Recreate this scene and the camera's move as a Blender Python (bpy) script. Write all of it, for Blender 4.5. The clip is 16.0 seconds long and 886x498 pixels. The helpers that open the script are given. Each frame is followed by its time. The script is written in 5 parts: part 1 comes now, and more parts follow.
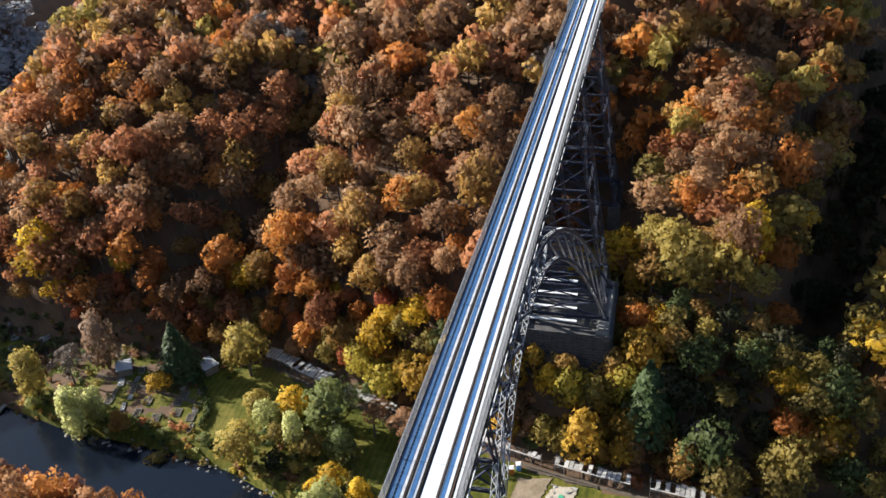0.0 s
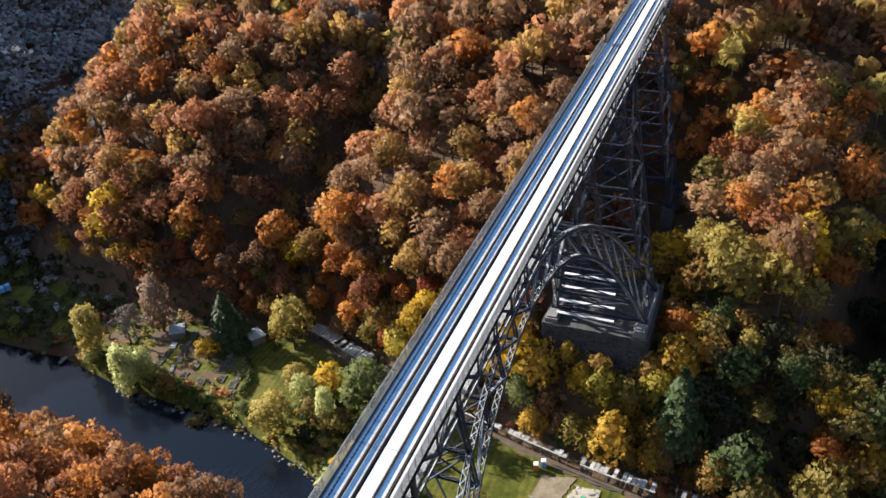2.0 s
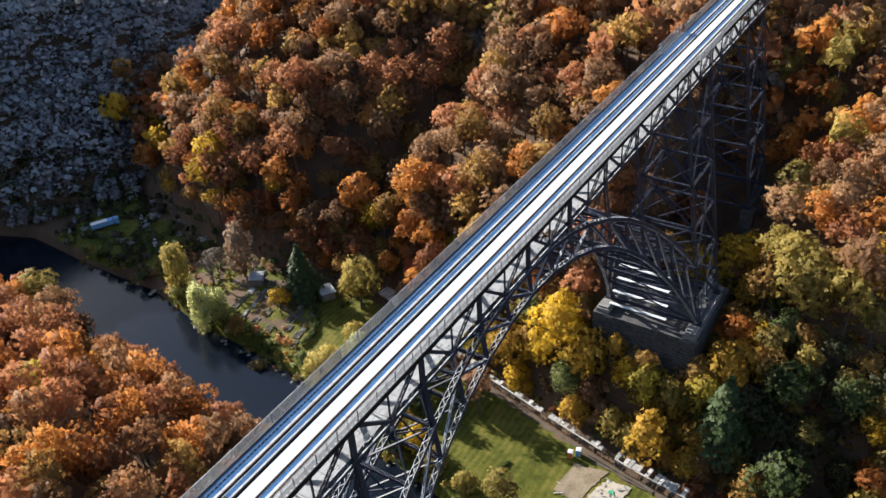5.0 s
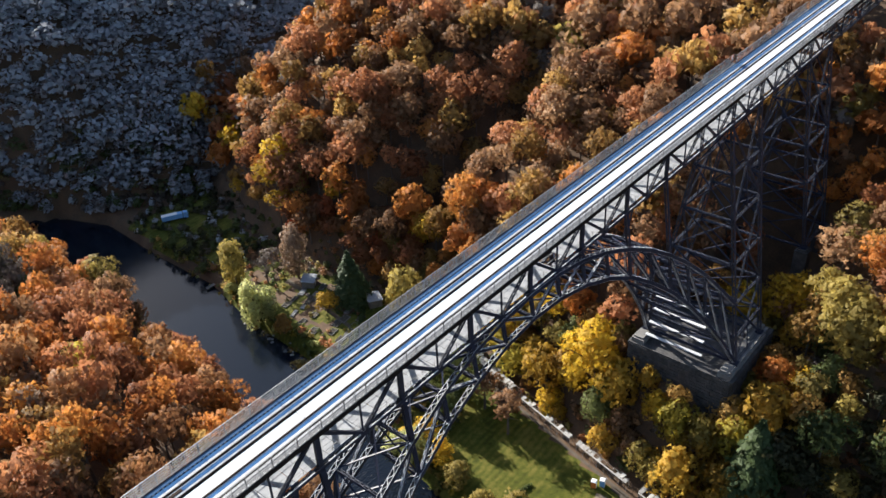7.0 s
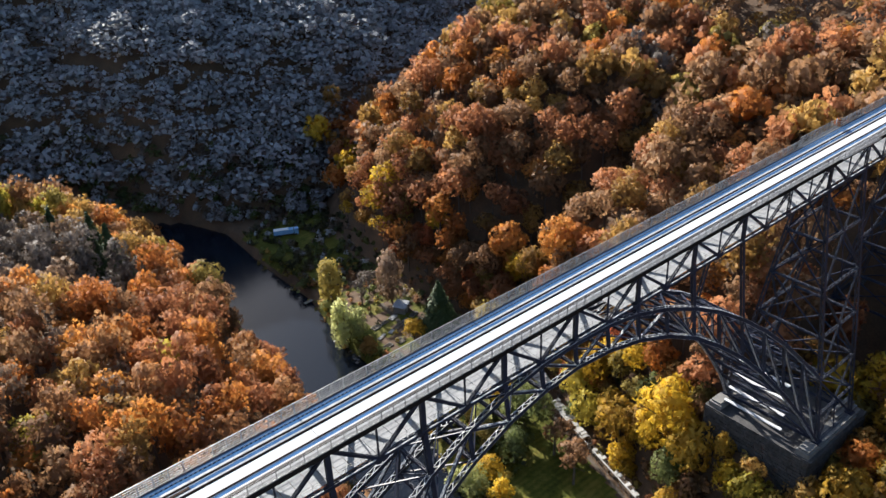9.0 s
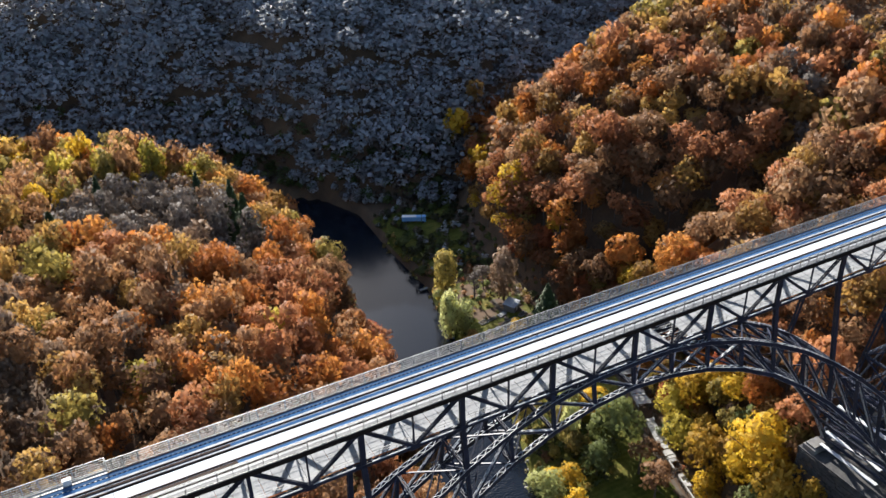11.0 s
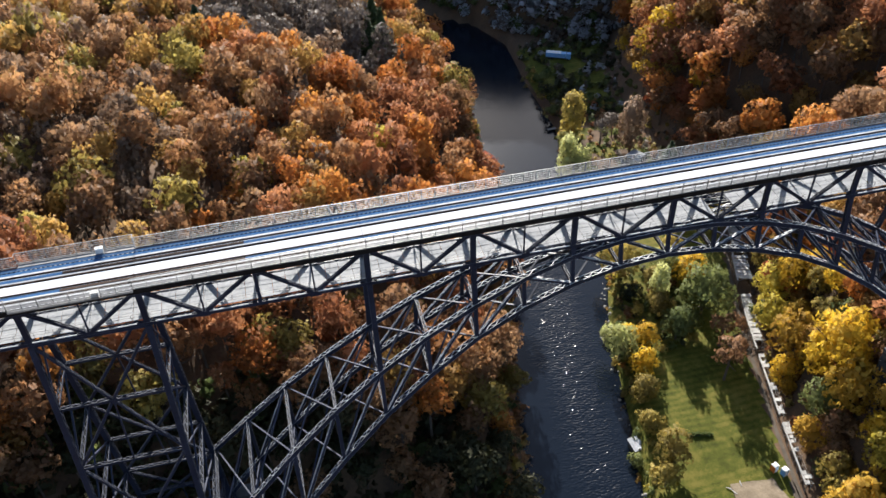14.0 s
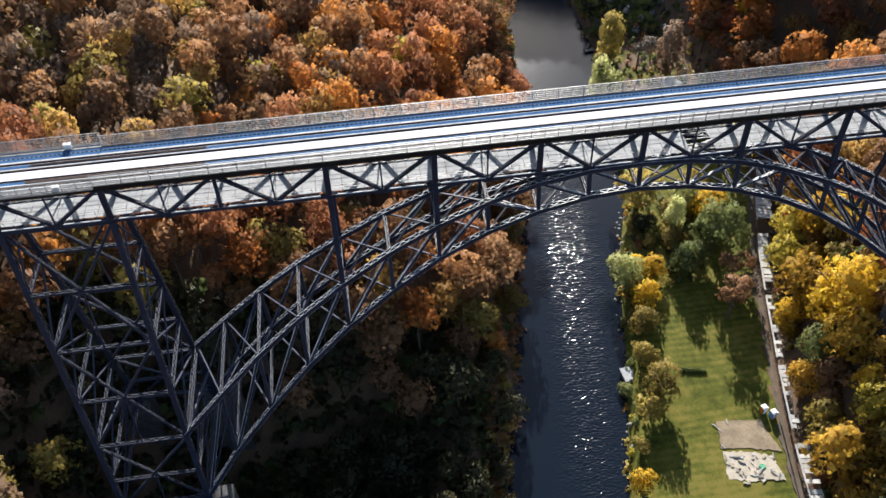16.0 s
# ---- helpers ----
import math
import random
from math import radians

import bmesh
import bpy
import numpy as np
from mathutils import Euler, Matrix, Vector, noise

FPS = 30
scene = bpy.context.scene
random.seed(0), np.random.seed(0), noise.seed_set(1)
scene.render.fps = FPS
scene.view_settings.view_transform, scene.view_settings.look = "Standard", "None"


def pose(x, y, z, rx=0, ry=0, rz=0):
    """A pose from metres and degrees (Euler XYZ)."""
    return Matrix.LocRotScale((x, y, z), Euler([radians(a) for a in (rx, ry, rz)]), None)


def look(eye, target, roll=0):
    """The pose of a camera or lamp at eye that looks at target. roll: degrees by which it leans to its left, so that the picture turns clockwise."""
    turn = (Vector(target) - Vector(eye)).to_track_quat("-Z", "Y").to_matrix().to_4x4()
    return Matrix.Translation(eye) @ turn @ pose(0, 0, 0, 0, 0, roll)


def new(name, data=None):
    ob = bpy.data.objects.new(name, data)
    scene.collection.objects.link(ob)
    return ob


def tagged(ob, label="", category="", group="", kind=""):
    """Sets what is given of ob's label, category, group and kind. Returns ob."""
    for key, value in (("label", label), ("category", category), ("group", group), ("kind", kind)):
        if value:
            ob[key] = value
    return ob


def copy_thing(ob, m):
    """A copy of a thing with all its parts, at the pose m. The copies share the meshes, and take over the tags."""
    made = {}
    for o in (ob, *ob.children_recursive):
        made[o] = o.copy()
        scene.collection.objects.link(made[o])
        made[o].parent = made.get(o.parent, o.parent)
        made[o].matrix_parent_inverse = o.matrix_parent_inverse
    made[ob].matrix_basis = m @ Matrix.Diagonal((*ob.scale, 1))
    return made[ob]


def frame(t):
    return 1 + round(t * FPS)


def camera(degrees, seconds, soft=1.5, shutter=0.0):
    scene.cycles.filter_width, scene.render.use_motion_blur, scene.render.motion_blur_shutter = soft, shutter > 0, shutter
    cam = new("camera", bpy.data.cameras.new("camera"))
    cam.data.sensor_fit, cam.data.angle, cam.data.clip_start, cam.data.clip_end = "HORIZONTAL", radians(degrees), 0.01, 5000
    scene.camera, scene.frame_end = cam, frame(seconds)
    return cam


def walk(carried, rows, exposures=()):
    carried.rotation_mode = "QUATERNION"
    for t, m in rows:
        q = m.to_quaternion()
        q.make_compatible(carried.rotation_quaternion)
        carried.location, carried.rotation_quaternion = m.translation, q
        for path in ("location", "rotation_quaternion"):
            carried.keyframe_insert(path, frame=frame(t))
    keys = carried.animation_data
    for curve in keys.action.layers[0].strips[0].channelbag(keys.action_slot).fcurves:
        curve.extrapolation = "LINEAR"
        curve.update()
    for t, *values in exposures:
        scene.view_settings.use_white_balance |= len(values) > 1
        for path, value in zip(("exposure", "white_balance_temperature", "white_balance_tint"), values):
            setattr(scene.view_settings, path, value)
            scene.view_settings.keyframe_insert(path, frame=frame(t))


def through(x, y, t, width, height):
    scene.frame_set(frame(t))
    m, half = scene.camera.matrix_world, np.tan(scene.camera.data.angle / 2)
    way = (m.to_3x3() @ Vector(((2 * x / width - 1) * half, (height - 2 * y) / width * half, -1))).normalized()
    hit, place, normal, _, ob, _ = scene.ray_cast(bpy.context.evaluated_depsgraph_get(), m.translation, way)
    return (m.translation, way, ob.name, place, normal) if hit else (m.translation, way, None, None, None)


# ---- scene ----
cam = camera(54.95, 16.0, soft=1.55)
# seconds, place, tilt, lean, heading
PATH = [
    (0.0, -118.61, -21.56, 179.68, 57.46, 3.51, -76.22),
    (0.5, -117.44, -24.98, 179.28, 57.45, 3.45, -74.31),
    (1.0, -116.28, -28.38, 178.93, 57.43, 3.43, -72.41),
    (1.5, -115.13, -31.72, 178.65, 57.35, 3.43, -70.55),
    (2.0, -113.97, -35.01, 178.45, 57.15, 3.43, -68.73),
    (2.5, -112.79, -38.21, 178.35, 56.97, 3.41, -66.91),
    (3.0, -111.56, -41.35, 178.33, 56.79, 3.38, -65.08),
    (3.5, -110.28, -44.46, 178.35, 56.60, 3.31, -63.25),
    (4.0, -108.96, -47.56, 178.40, 56.44, 3.23, -61.42),
    (4.5, -107.54, -50.67, 178.47, 56.22, 3.17, -59.60),
    (5.0, -105.94, -53.78, 178.57, 55.98, 3.14, -57.79),
    (5.5, -104.20, -56.80, 178.67, 55.84, 3.12, -55.99),
    (6.0, -102.34, -59.68, 178.77, 55.96, 3.07, -54.17),
    (6.5, -100.41, -62.33, 178.85, 56.48, 2.97, -52.33),
    (7.0, -98.44, -64.86, 178.92, 57.24, 2.84, -50.47),
    (7.5, -96.46, -67.33, 178.99, 58.04, 2.69, -48.46),
    (8.0, -94.50, -69.74, 179.06, 58.80, 2.57, -45.93),
    (8.5, -92.53, -72.10, 179.13, 59.55, 2.46, -43.04),
    (9.0, -90.54, -74.45, 179.21, 60.09, 2.35, -40.02),
    (9.5, -88.51, -76.87, 179.51, 60.60, 2.21, -36.96),
    (10.0, -86.35, -79.34, 180.11, 60.90, 2.02, -33.86),
    (10.5, -83.99, -81.71, 180.77, 60.82, 1.85, -30.82),
    (11.0, -81.36, -83.84, 181.28, 60.18, 1.72, -27.93),
    (11.5, -78.38, -85.56, 181.42, 58.80, 1.67, -25.29),
    (12.0, -75.19, -87.02, 181.29, 57.00, 1.69, -22.80),
    (12.5, -71.85, -88.38, 181.15, 55.17, 1.68, -20.62),
    (13.0, -68.40, -89.60, 181.03, 53.31, 1.66, -18.49),
    (13.5, -64.94, -90.66, 180.95, 51.40, 1.65, -16.15),
    (14.0, -61.47, -91.57, 180.89, 49.47, 1.61, -13.51),
    (14.5, -58.04, -92.33, 180.86, 47.59, 1.60, -10.45),
    (15.0, -54.53, -92.97, 180.86, 45.74, 1.59, -8.13),
    (15.5, -50.81, -93.54, 180.94, 44.31, 1.51, -7.76),
    (16.0, -47.15, -93.96, 181.16, 43.91, 1.51, -7.76),
]
walk(cam, [(t, pose(*p)) for t, *p in PATH])

# ---- light ----
SUN_TURN, SUN_UP = 8.0, 25.0  # degrees east of +y, degrees above the horizon
world = bpy.data.worlds.new("sky")
scene.world = world
world.use_nodes = True
wn = world.node_tree.nodes
sky = wn.new("ShaderNodeTexSky")
sky.sky_type, sky.sun_disc = "NISHITA", False
sky.sun_elevation, sky.sun_rotation = radians(SUN_UP), radians(SUN_TURN)
sky.air_density, sky.dust_density, sky.ozone_density = 1.0, 1.0, 1.5
wn["Background"].inputs["Strength"].default_value = 0.082
world.node_tree.links.new(sky.outputs[0], wn["Background"].inputs["Color"])
sun_data = bpy.data.lights.new("sun", "SUN")
sun_data.energy, sun_data.angle, sun_data.color = 4.85, radians(0.6), (1.0, 0.955, 0.885)
sun = new("sun", sun_data)
sa, se = radians(SUN_TURN), radians(SUN_UP)
to_sun = Vector((math.sin(sa) * math.cos(se), math.cos(sa) * math.cos(se), math.sin(se)))
sun.matrix_world = look(Vector((0, 200, 300)), Vector((0, 200, 300)) - to_sun)
scene.view_settings.exposure = 1.42


# ---- materials ----
def mat(name):
    m = bpy.data.materials.new(name)
    m.use_nodes = True
    return m, m.node_tree.nodes, m.node_tree.links, m.node_tree.nodes["Principled BSDF"]


def ramp(nodes, stops):
    r = nodes.new("ShaderNodeValToRGB")
    el = r.color_ramp.elements
    while len(el) < len(stops):
        el.new(0.5)
    for e, (at, c) in zip(el, stops):
        e.position, e.color = at, (*c, 1)
    return r


def noise_tex(nodes, links, scale, detail=4.0, rough=0.6, coords=None):
    n = nodes.new("ShaderNodeTexNoise")
    n.inputs["Scale"].default_value, n.inputs["Detail"].default_value, n.inputs["Roughness"].default_value = scale, detail, rough
    if coords is None:
        coords = nodes.new("ShaderNodeNewGeometry").outputs["Position"]
    links.new(coords, n.inputs["Vector"])
    return n


def surface(name, dark, light, scale=1.0, fine=12.0, rough=0.7, metal=0.0, bump=0.0, spec=0.5, dirt=None):
    """A surface that varies between two colours at two scales."""
    m, nodes, links, b = mat(name)
    a, f = noise_tex(nodes, links, scale), noise_tex(nodes, links, fine)
    mix = nodes.new("ShaderNodeMath")
    mix.operation = "MULTIPLY_ADD"
    mix.inputs[1].default_value, mix.inputs[2].default_value = 0.6, 0.0
    links.new(a.outputs["Fac"], mix.inputs[0])
    add = nodes.new("ShaderNodeMath")
    add.operation = "MULTIPLY_ADD"
    add.inputs[1].default_value = 0.4
    links.new(f.outputs["Fac"], add.inputs[0])
    links.new(mix.outputs[0], add.inputs[2])
    stops = [(0.35, dark), (0.65, light)]
    if dirt:
        stops = [(0.3, dirt), (0.4, dark), (0.65, light)]
    r = ramp(nodes, stops)
    links.new(add.outputs[0], r.inputs[0])
    links.new(r.outputs[0], b.inputs["Base Color"])
    b.inputs["Roughness"].default_value, b.inputs["Metallic"].default_value = rough, metal
    b.inputs["Specular IOR Level"].default_value = spec
    if bump:
        bp = nodes.new("ShaderNodeBump")
        bp.inputs["Strength"].default_value, bp.inputs["Distance"].default_value = 0.62, bump
        links.new(add.outputs[0], bp.inputs["Height"])
        links.new(bp.outputs[0], b.inputs["Normal"])
    return m


def foliage(name, dark, mid, light, through=0.5, gaps=0.455):
    """Leaves: each tree takes its own tone, each leaf varies a little, and light shines through."""
    m, nodes, links, b = mat(name)
    tint = nodes.new("ShaderNodeAttribute")
    tint.attribute_name = "tint"
    info = nodes.new("ShaderNodeObjectInfo")
    geo = nodes.new("ShaderNodeNewGeometry")
    s = nodes.new("ShaderNodeMath")
    s.operation = "ADD"
    links.new(tint.outputs["Fac"], s.inputs[0])
    links.new(info.outputs["Random"], s.inputs[1])
    fr = nodes.new("ShaderNodeMath")
    fr.operation = "FRACT"
    links.new(s.outputs[0], fr.inputs[0])
    leaf = nodes.new("ShaderNodeMath")
    leaf.operation = "MULTIPLY_ADD"
    leaf.inputs[1].default_value, leaf.inputs[2].default_value = 0.2, -0.1
    links.new(geo.outputs["Random Per Island"], leaf.inputs[0])
    grain = noise_tex(nodes, links, 3.2, 3, 0.75)
    speck = nodes.new("ShaderNodeMath")
    speck.operation = "MULTIPLY_ADD"
    speck.inputs[1].default_value, speck.inputs[2].default_value = 0.6, -0.3
    links.new(grain.outputs["Fac"], speck.inputs[0])
    both = nodes.new("ShaderNodeMath")
    links.new(speck.outputs[0], both.inputs[0])
    links.new(leaf.outputs[0], both.inputs[1])
    t = nodes.new("ShaderNodeMath")
    links.new(fr.outputs[0], t.inputs[0])
    links.new(both.outputs[0], t.inputs[1])
    r = ramp(nodes, [(0.0, dark), (0.5, mid), (1.0, light)])
    links.new(t.outputs[0], r.inputs[0])
    links.new(r.outputs[0], b.inputs["Base Color"])
    b.inputs["Roughness"].default_value = 0.65
    b.inputs["Specular IOR Level"].default_value = 0.25
    tr = nodes.new("ShaderNodeBsdfTranslucent")
    links.new(r.outputs[0], tr.inputs["Color"])
    mx = nodes.new("ShaderNodeMixShader")
    mx.inputs[0].default_value = through
    links.new(b.outputs[0], mx.inputs[1])
    links.new(tr.outputs[0], mx.inputs[2])
    # a leaf card is a spray of small leaves with gaps between them
    spray = noise_tex(nodes, links, 3.4, 3, 0.7)
    cut = nodes.new("ShaderNodeMath")
    cut.operation = "GREATER_THAN"
    cut.inputs[1].default_value = gaps
    links.new(spray.outputs["Fac"], cut.inputs[0])
    clear = nodes.new("ShaderNodeBsdfTransparent")
    leafy = nodes.new("ShaderNodeMixShader")
    links.new(cut.outputs[0], leafy.inputs[0])
    links.new(clear.outputs[0], leafy.inputs[1])
    links.new(mx.outputs[0], leafy.inputs[2])
    links.new(leafy.outputs[0], nodes["Material Output"].inputs["Surface"])
    return m


LEAF = {
    "rust": foliage("leaf_rust", (0.262, 0.102, 0.046), (0.400, 0.168, 0.076), (0.515, 0.232, 0.102)),
    "orange": foliage("leaf_orange", (0.36, 0.125, 0.034), (0.52, 0.200, 0.050), (0.61, 0.275, 0.066)),
    "brown": foliage("leaf_brown", (0.215, 0.113, 0.057), (0.315, 0.173, 0.087), (0.405, 0.236, 0.120)),
    "ochre": foliage("leaf_ochre", (0.285, 0.158, 0.048), (0.405, 0.236, 0.068), (0.510, 0.315, 0.092)),
    "yellow": foliage("leaf_yellow", (0.330, 0.205, 0.026), (0.550, 0.345, 0.032), (0.700, 0.470, 0.048)),
    "olive": foliage("leaf_olive", (0.200, 0.152, 0.044), (0.310, 0.235, 0.062), (0.415, 0.320, 0.084)),
    "green": foliage("leaf_green", (0.072, 0.098, 0.034), (0.122, 0.150, 0.052), (0.190, 0.208, 0.072)),
    "pale": foliage("leaf_pale", (0.350, 0.360, 0.135), (0.510, 0.515, 0.205), (0.630, 0.625, 0.275)),
    "red": foliage("leaf_red", (0.300, 0.075, 0.040), (0.440, 0.125, 0.055), (0.540, 0.180, 0.075)),
    # rust leaves of the west side, desaturated in their colour for haze
    "hazed": foliage("leaf_hazed_russet", (0.275, 0.132, 0.060), (0.395, 0.202, 0.090), (0.490, 0.272, 0.122)),
    # purple-brown thinning crowns, their colour also greyed a little for haze
    "mauve": foliage("leaf_mauve_brown", (0.180, 0.113, 0.072), (0.255, 0.164, 0.104), (0.330, 0.218, 0.142), 0.4, 0.46),
    "gold": foliage("leaf_gold", (0.290, 0.175, 0.030), (0.470, 0.285, 0.042), (0.600, 0.385, 0.062)),
    "lime": foliage("leaf_lime", (0.300, 0.245, 0.040), (0.450, 0.360, 0.055), (0.580, 0.460, 0.080)),
    "bare": foliage("leaf_bare", (0.108, 0.086, 0.072), (0.154, 0.125, 0.106), (0.205, 0.168, 0.144), 0.25, 0.49),
    "spruce": foliage("needle_spruce", (0.024, 0.039, 0.014), (0.037, 0.058, 0.019), (0.054, 0.080, 0.025), 0.08),
    # the haze over the far slope is put into this pale grey
    "haze_grey": foliage("haze_grey_twigs", (0.38, 0.385, 0.40), (0.42, 0.425, 0.44), (0.46, 0.465, 0.48), 0.45, 0.38),
    # leaf colour darkened to stand for shade in hollows and below the arch
    "shade": foliage("leaf_shade_green", (0.030, 0.032, 0.014), (0.048, 0.050, 0.021), (0.078, 0.066, 0.030), 0.3),
}
SPECIES = list(LEAF)
BARK = surface("bark", (0.06, 0.045, 0.035), (0.13, 0.10, 0.08), 1.5, 9, 0.9)
STEEL = surface("micaceous_steel_paint", (0.010, 0.014, 0.032), (0.024, 0.031, 0.060), 0.25, 3.0, 0.5, 0.0, 0.0, 0.3, dirt=(0.013, 0.015, 0.026))
# lacing in two tones: sun on the bars painted in, then the unlit bars
SUNLIT_LACING = surface("sunlit_lacing_steel", (0.46, 0.47, 0.49), (0.74, 0.75, 0.77), 0.3, 4.0, 0.5, 0.2, 0.0, 0.5, dirt=(0.05, 0.05, 0.055))
UNLIT_LACING = surface("unlit_lacing_steel", (0.035, 0.040, 0.058), (0.10, 0.108, 0.135), 0.3, 4.0, 0.55, 0.0, 0.0, 0.4, dirt=(0.018, 0.020, 0.028))
WHITE_DECK = surface("white_deck_sheet", (0.51, 0.52, 0.54), (0.64, 0.65, 0.665), 0.12, 1.4, 0.8, 0.0, 0.0, 0.15)
BLUE_PLATE = surface("blue_deck_plate", (0.036, 0.098, 0.215), (0.062, 0.145, 0.29), 0.1, 1.1, 0.95, 0.0, 0.0, 0.05)
SLATE_PLATE = surface("blue_grey_walkway_plate", (0.040, 0.085, 0.165), (0.066, 0.122, 0.22), 0.15, 1.5, 0.95, 0.0, 0.0, 0.05)
GREY_PLATE = surface("pale_grey_walkway_plate", (0.13, 0.132, 0.138), (0.225, 0.228, 0.232), 0.3, 2.0, 0.9, 0.0, 0.0, 0.1)
COVER = surface("white_cover_strip", (0.42, 0.43, 0.44), (0.58, 0.59, 0.60), 0.2, 2.0, 0.7, 0.0, 0.0, 0.25, dirt=(0.34, 0.33, 0.32))
RAIL_STEEL = surface("brown_rail_steel", (0.030, 0.018, 0.013), (0.060, 0.036, 0.025), 0.5, 5.0, 0.8, 0.0, 0.0, 0.15)
RAIL_HEAD = surface("rusted_rail_head", (0.09, 0.06, 0.045), (0.17, 0.12, 0.09), 0.5, 5.0, 0.7, 0.0, 0.0, 0.2)
SLEEPER = surface("dark_sleeper_fixing", (0.014, 0.011, 0.010), (0.030, 0.024, 0.021), 1.0, 6.0, 0.9, 0.0, 0.0, 0.1)
GALV = surface("galvanised_railing", (0.22, 0.22, 0.22), (0.36, 0.355, 0.345), 0.5, 4.0, 0.5, 0.4)
BOARD = surface("pale_platform_board", (0.27, 0.28, 0.295), (0.41, 0.42, 0.435), 0.35, 2.5, 0.9, 0.0, 0.0, 0.1)
STONE = surface("dark_pier_masonry", (0.026, 0.026, 0.029), (0.095, 0.090, 0.086), 0.7, 4.0, 0.9, 0.0, 0.08)
PLINTH = surface("pale_plinth_stone", (0.12, 0.115, 0.108), (0.23, 0.22, 0.205), 0.5, 3.0, 0.9, 0.0, 0.04)
CONCRETE = surface("worn_concrete", (0.15, 0.112, 0.070), (0.27, 0.21, 0.14), 0.35, 2.5, 0.9, 0.0, 0.02, dirt=(0.085, 0.065, 0.040))
RUBBLE = surface("pale_rubble", (0.28, 0.24, 0.185), (0.46, 0.41, 0.33), 0.6, 4.0, 0.9, 0.0, 0.05)
GRAVEL = surface("path_gravel", (0.050, 0.039, 0.028), (0.11, 0.086, 0.062), 0.4, 5.0, 0.95, 0.0, 0.03)
SHEET = surface("pale_scaffold_sheet", (0.30, 0.29, 0.275), (0.48, 0.47, 0.445), 0.5, 3.0, 0.8, 0.0, 0.0, 0.2, dirt=(0.15, 0.13, 0.11))
ROOF = surface("grey_roof_felt", (0.30, 0.31, 0.33), (0.44, 0.45, 0.47), 0.8, 6.0, 0.8)
PLANK = surface("weathered_plank", (0.13, 0.118, 0.105), (0.25, 0.23, 0.21), 1.0, 7.0, 0.85)
EARTH = surface("garden_earth", (0.050, 0.042, 0.032), (0.105, 0.088, 0.066), 0.8, 5.0, 0.95)
ROCK = surface("river_rock", (0.10, 0.095, 0.085), (0.27, 0.255, 0.23), 0.6, 3.0, 0.9)
BLUE_PAINT = surface("light_blue_paint", (0.16, 0.36, 0.62), (0.22, 0.45, 0.72), 0.5, 3.0, 0.4)
WHITE_PAINT = surface("white_paint", (0.74, 0.74, 0.73), (0.84, 0.84, 0.83), 0.7, 4.0, 0.45)
ORANGE_PAINT = surface("orange_paint", (0.62, 0.16, 0.03), (0.74, 0.22, 0.04), 0.7, 4.0, 0.45)
GREEN_PAINT = surface("green_tarpaulin", (0.03, 0.22, 0.12), (0.05, 0.30, 0.17), 0.9, 4.0, 0.6)
GLASS_DARK = surface("dark_window_glass", (0.015, 0.018, 0.022), (0.025, 0.028, 0.034), 0.5, 2.0, 0.1)
TYRE = surface("tyre_rubber", (0.015, 0.015, 0.015), (0.03, 0.03, 0.03), 2.0, 8.0, 0.9)
FOREST_FLOOR = surface("leaf_litter", (0.055, 0.032, 0.018), (0.13, 0.075, 0.038), 0.15, 1.6, 0.95, 0.0, 0.25)


def grass_material():
    m, nodes, links, b = mat("mown_meadow")
    big, mid, fine = noise_tex(nodes, links, 0.05, 3), noise_tex(nodes, links, 0.35, 5, 0.7), noise_tex(nodes, links, 4.0, 3)
    wave = nodes.new("ShaderNodeTexWave")
    wave.wave_type = "RINGS"
    wave.inputs["Scale"].default_value, wave.inputs["Distortion"].default_value = 0.17, 4.0
    wave.inputs["Detail"].default_value, wave.inputs["Detail Scale"].default_value = 2.0, 0.4
    centre = nodes.new("ShaderNodeMapping")
    centre.inputs["Location"].default_value = (-33.0, -16.0, 0.0)
    links.new(nodes.new("ShaderNodeNewGeometry").outputs["Position"], centre.inputs["Vector"])
    links.new(centre.outputs[0], wave.inputs["Vector"])
    total = None
    for out, k in ((big.outputs["Fac"], 0.35), (mid.outputs["Fac"], 0.365), (fine.outputs["Fac"], 0.26), (wave.outputs["Fac"], 0.045)):
        n = nodes.new("ShaderNodeMath")
        n.operation = "MULTIPLY_ADD"
        n.inputs[1].default_value = k
        n.inputs[2].default_value = 0.0
        links.new(out, n.inputs[0])
        if total is not None:
            links.new(total, n.inputs[2])
        total = n.outputs[0]
    r = ramp(nodes, [(0.41, (0.032, 0.040, 0.005)), (0.50, (0.074, 0.080, 0.010)), (0.58, (0.135, 0.116, 0.024))])
    links.new(total, r.inputs[0])
    links.new(r.outputs[0], b.inputs["Base Color"])
    b.inputs["Roughness"].default_value = 0.9
    b.inputs["Specular IOR Level"].default_value = 0.15
    bp = nodes.new("ShaderNodeBump")
    bp.inputs["Strength"].default_value, bp.inputs["Distance"].default_value = 0.62, 0.15
    links.new(total, bp.inputs["Height"])
    links.new(bp.outputs[0], b.inputs["Normal"])
    return m


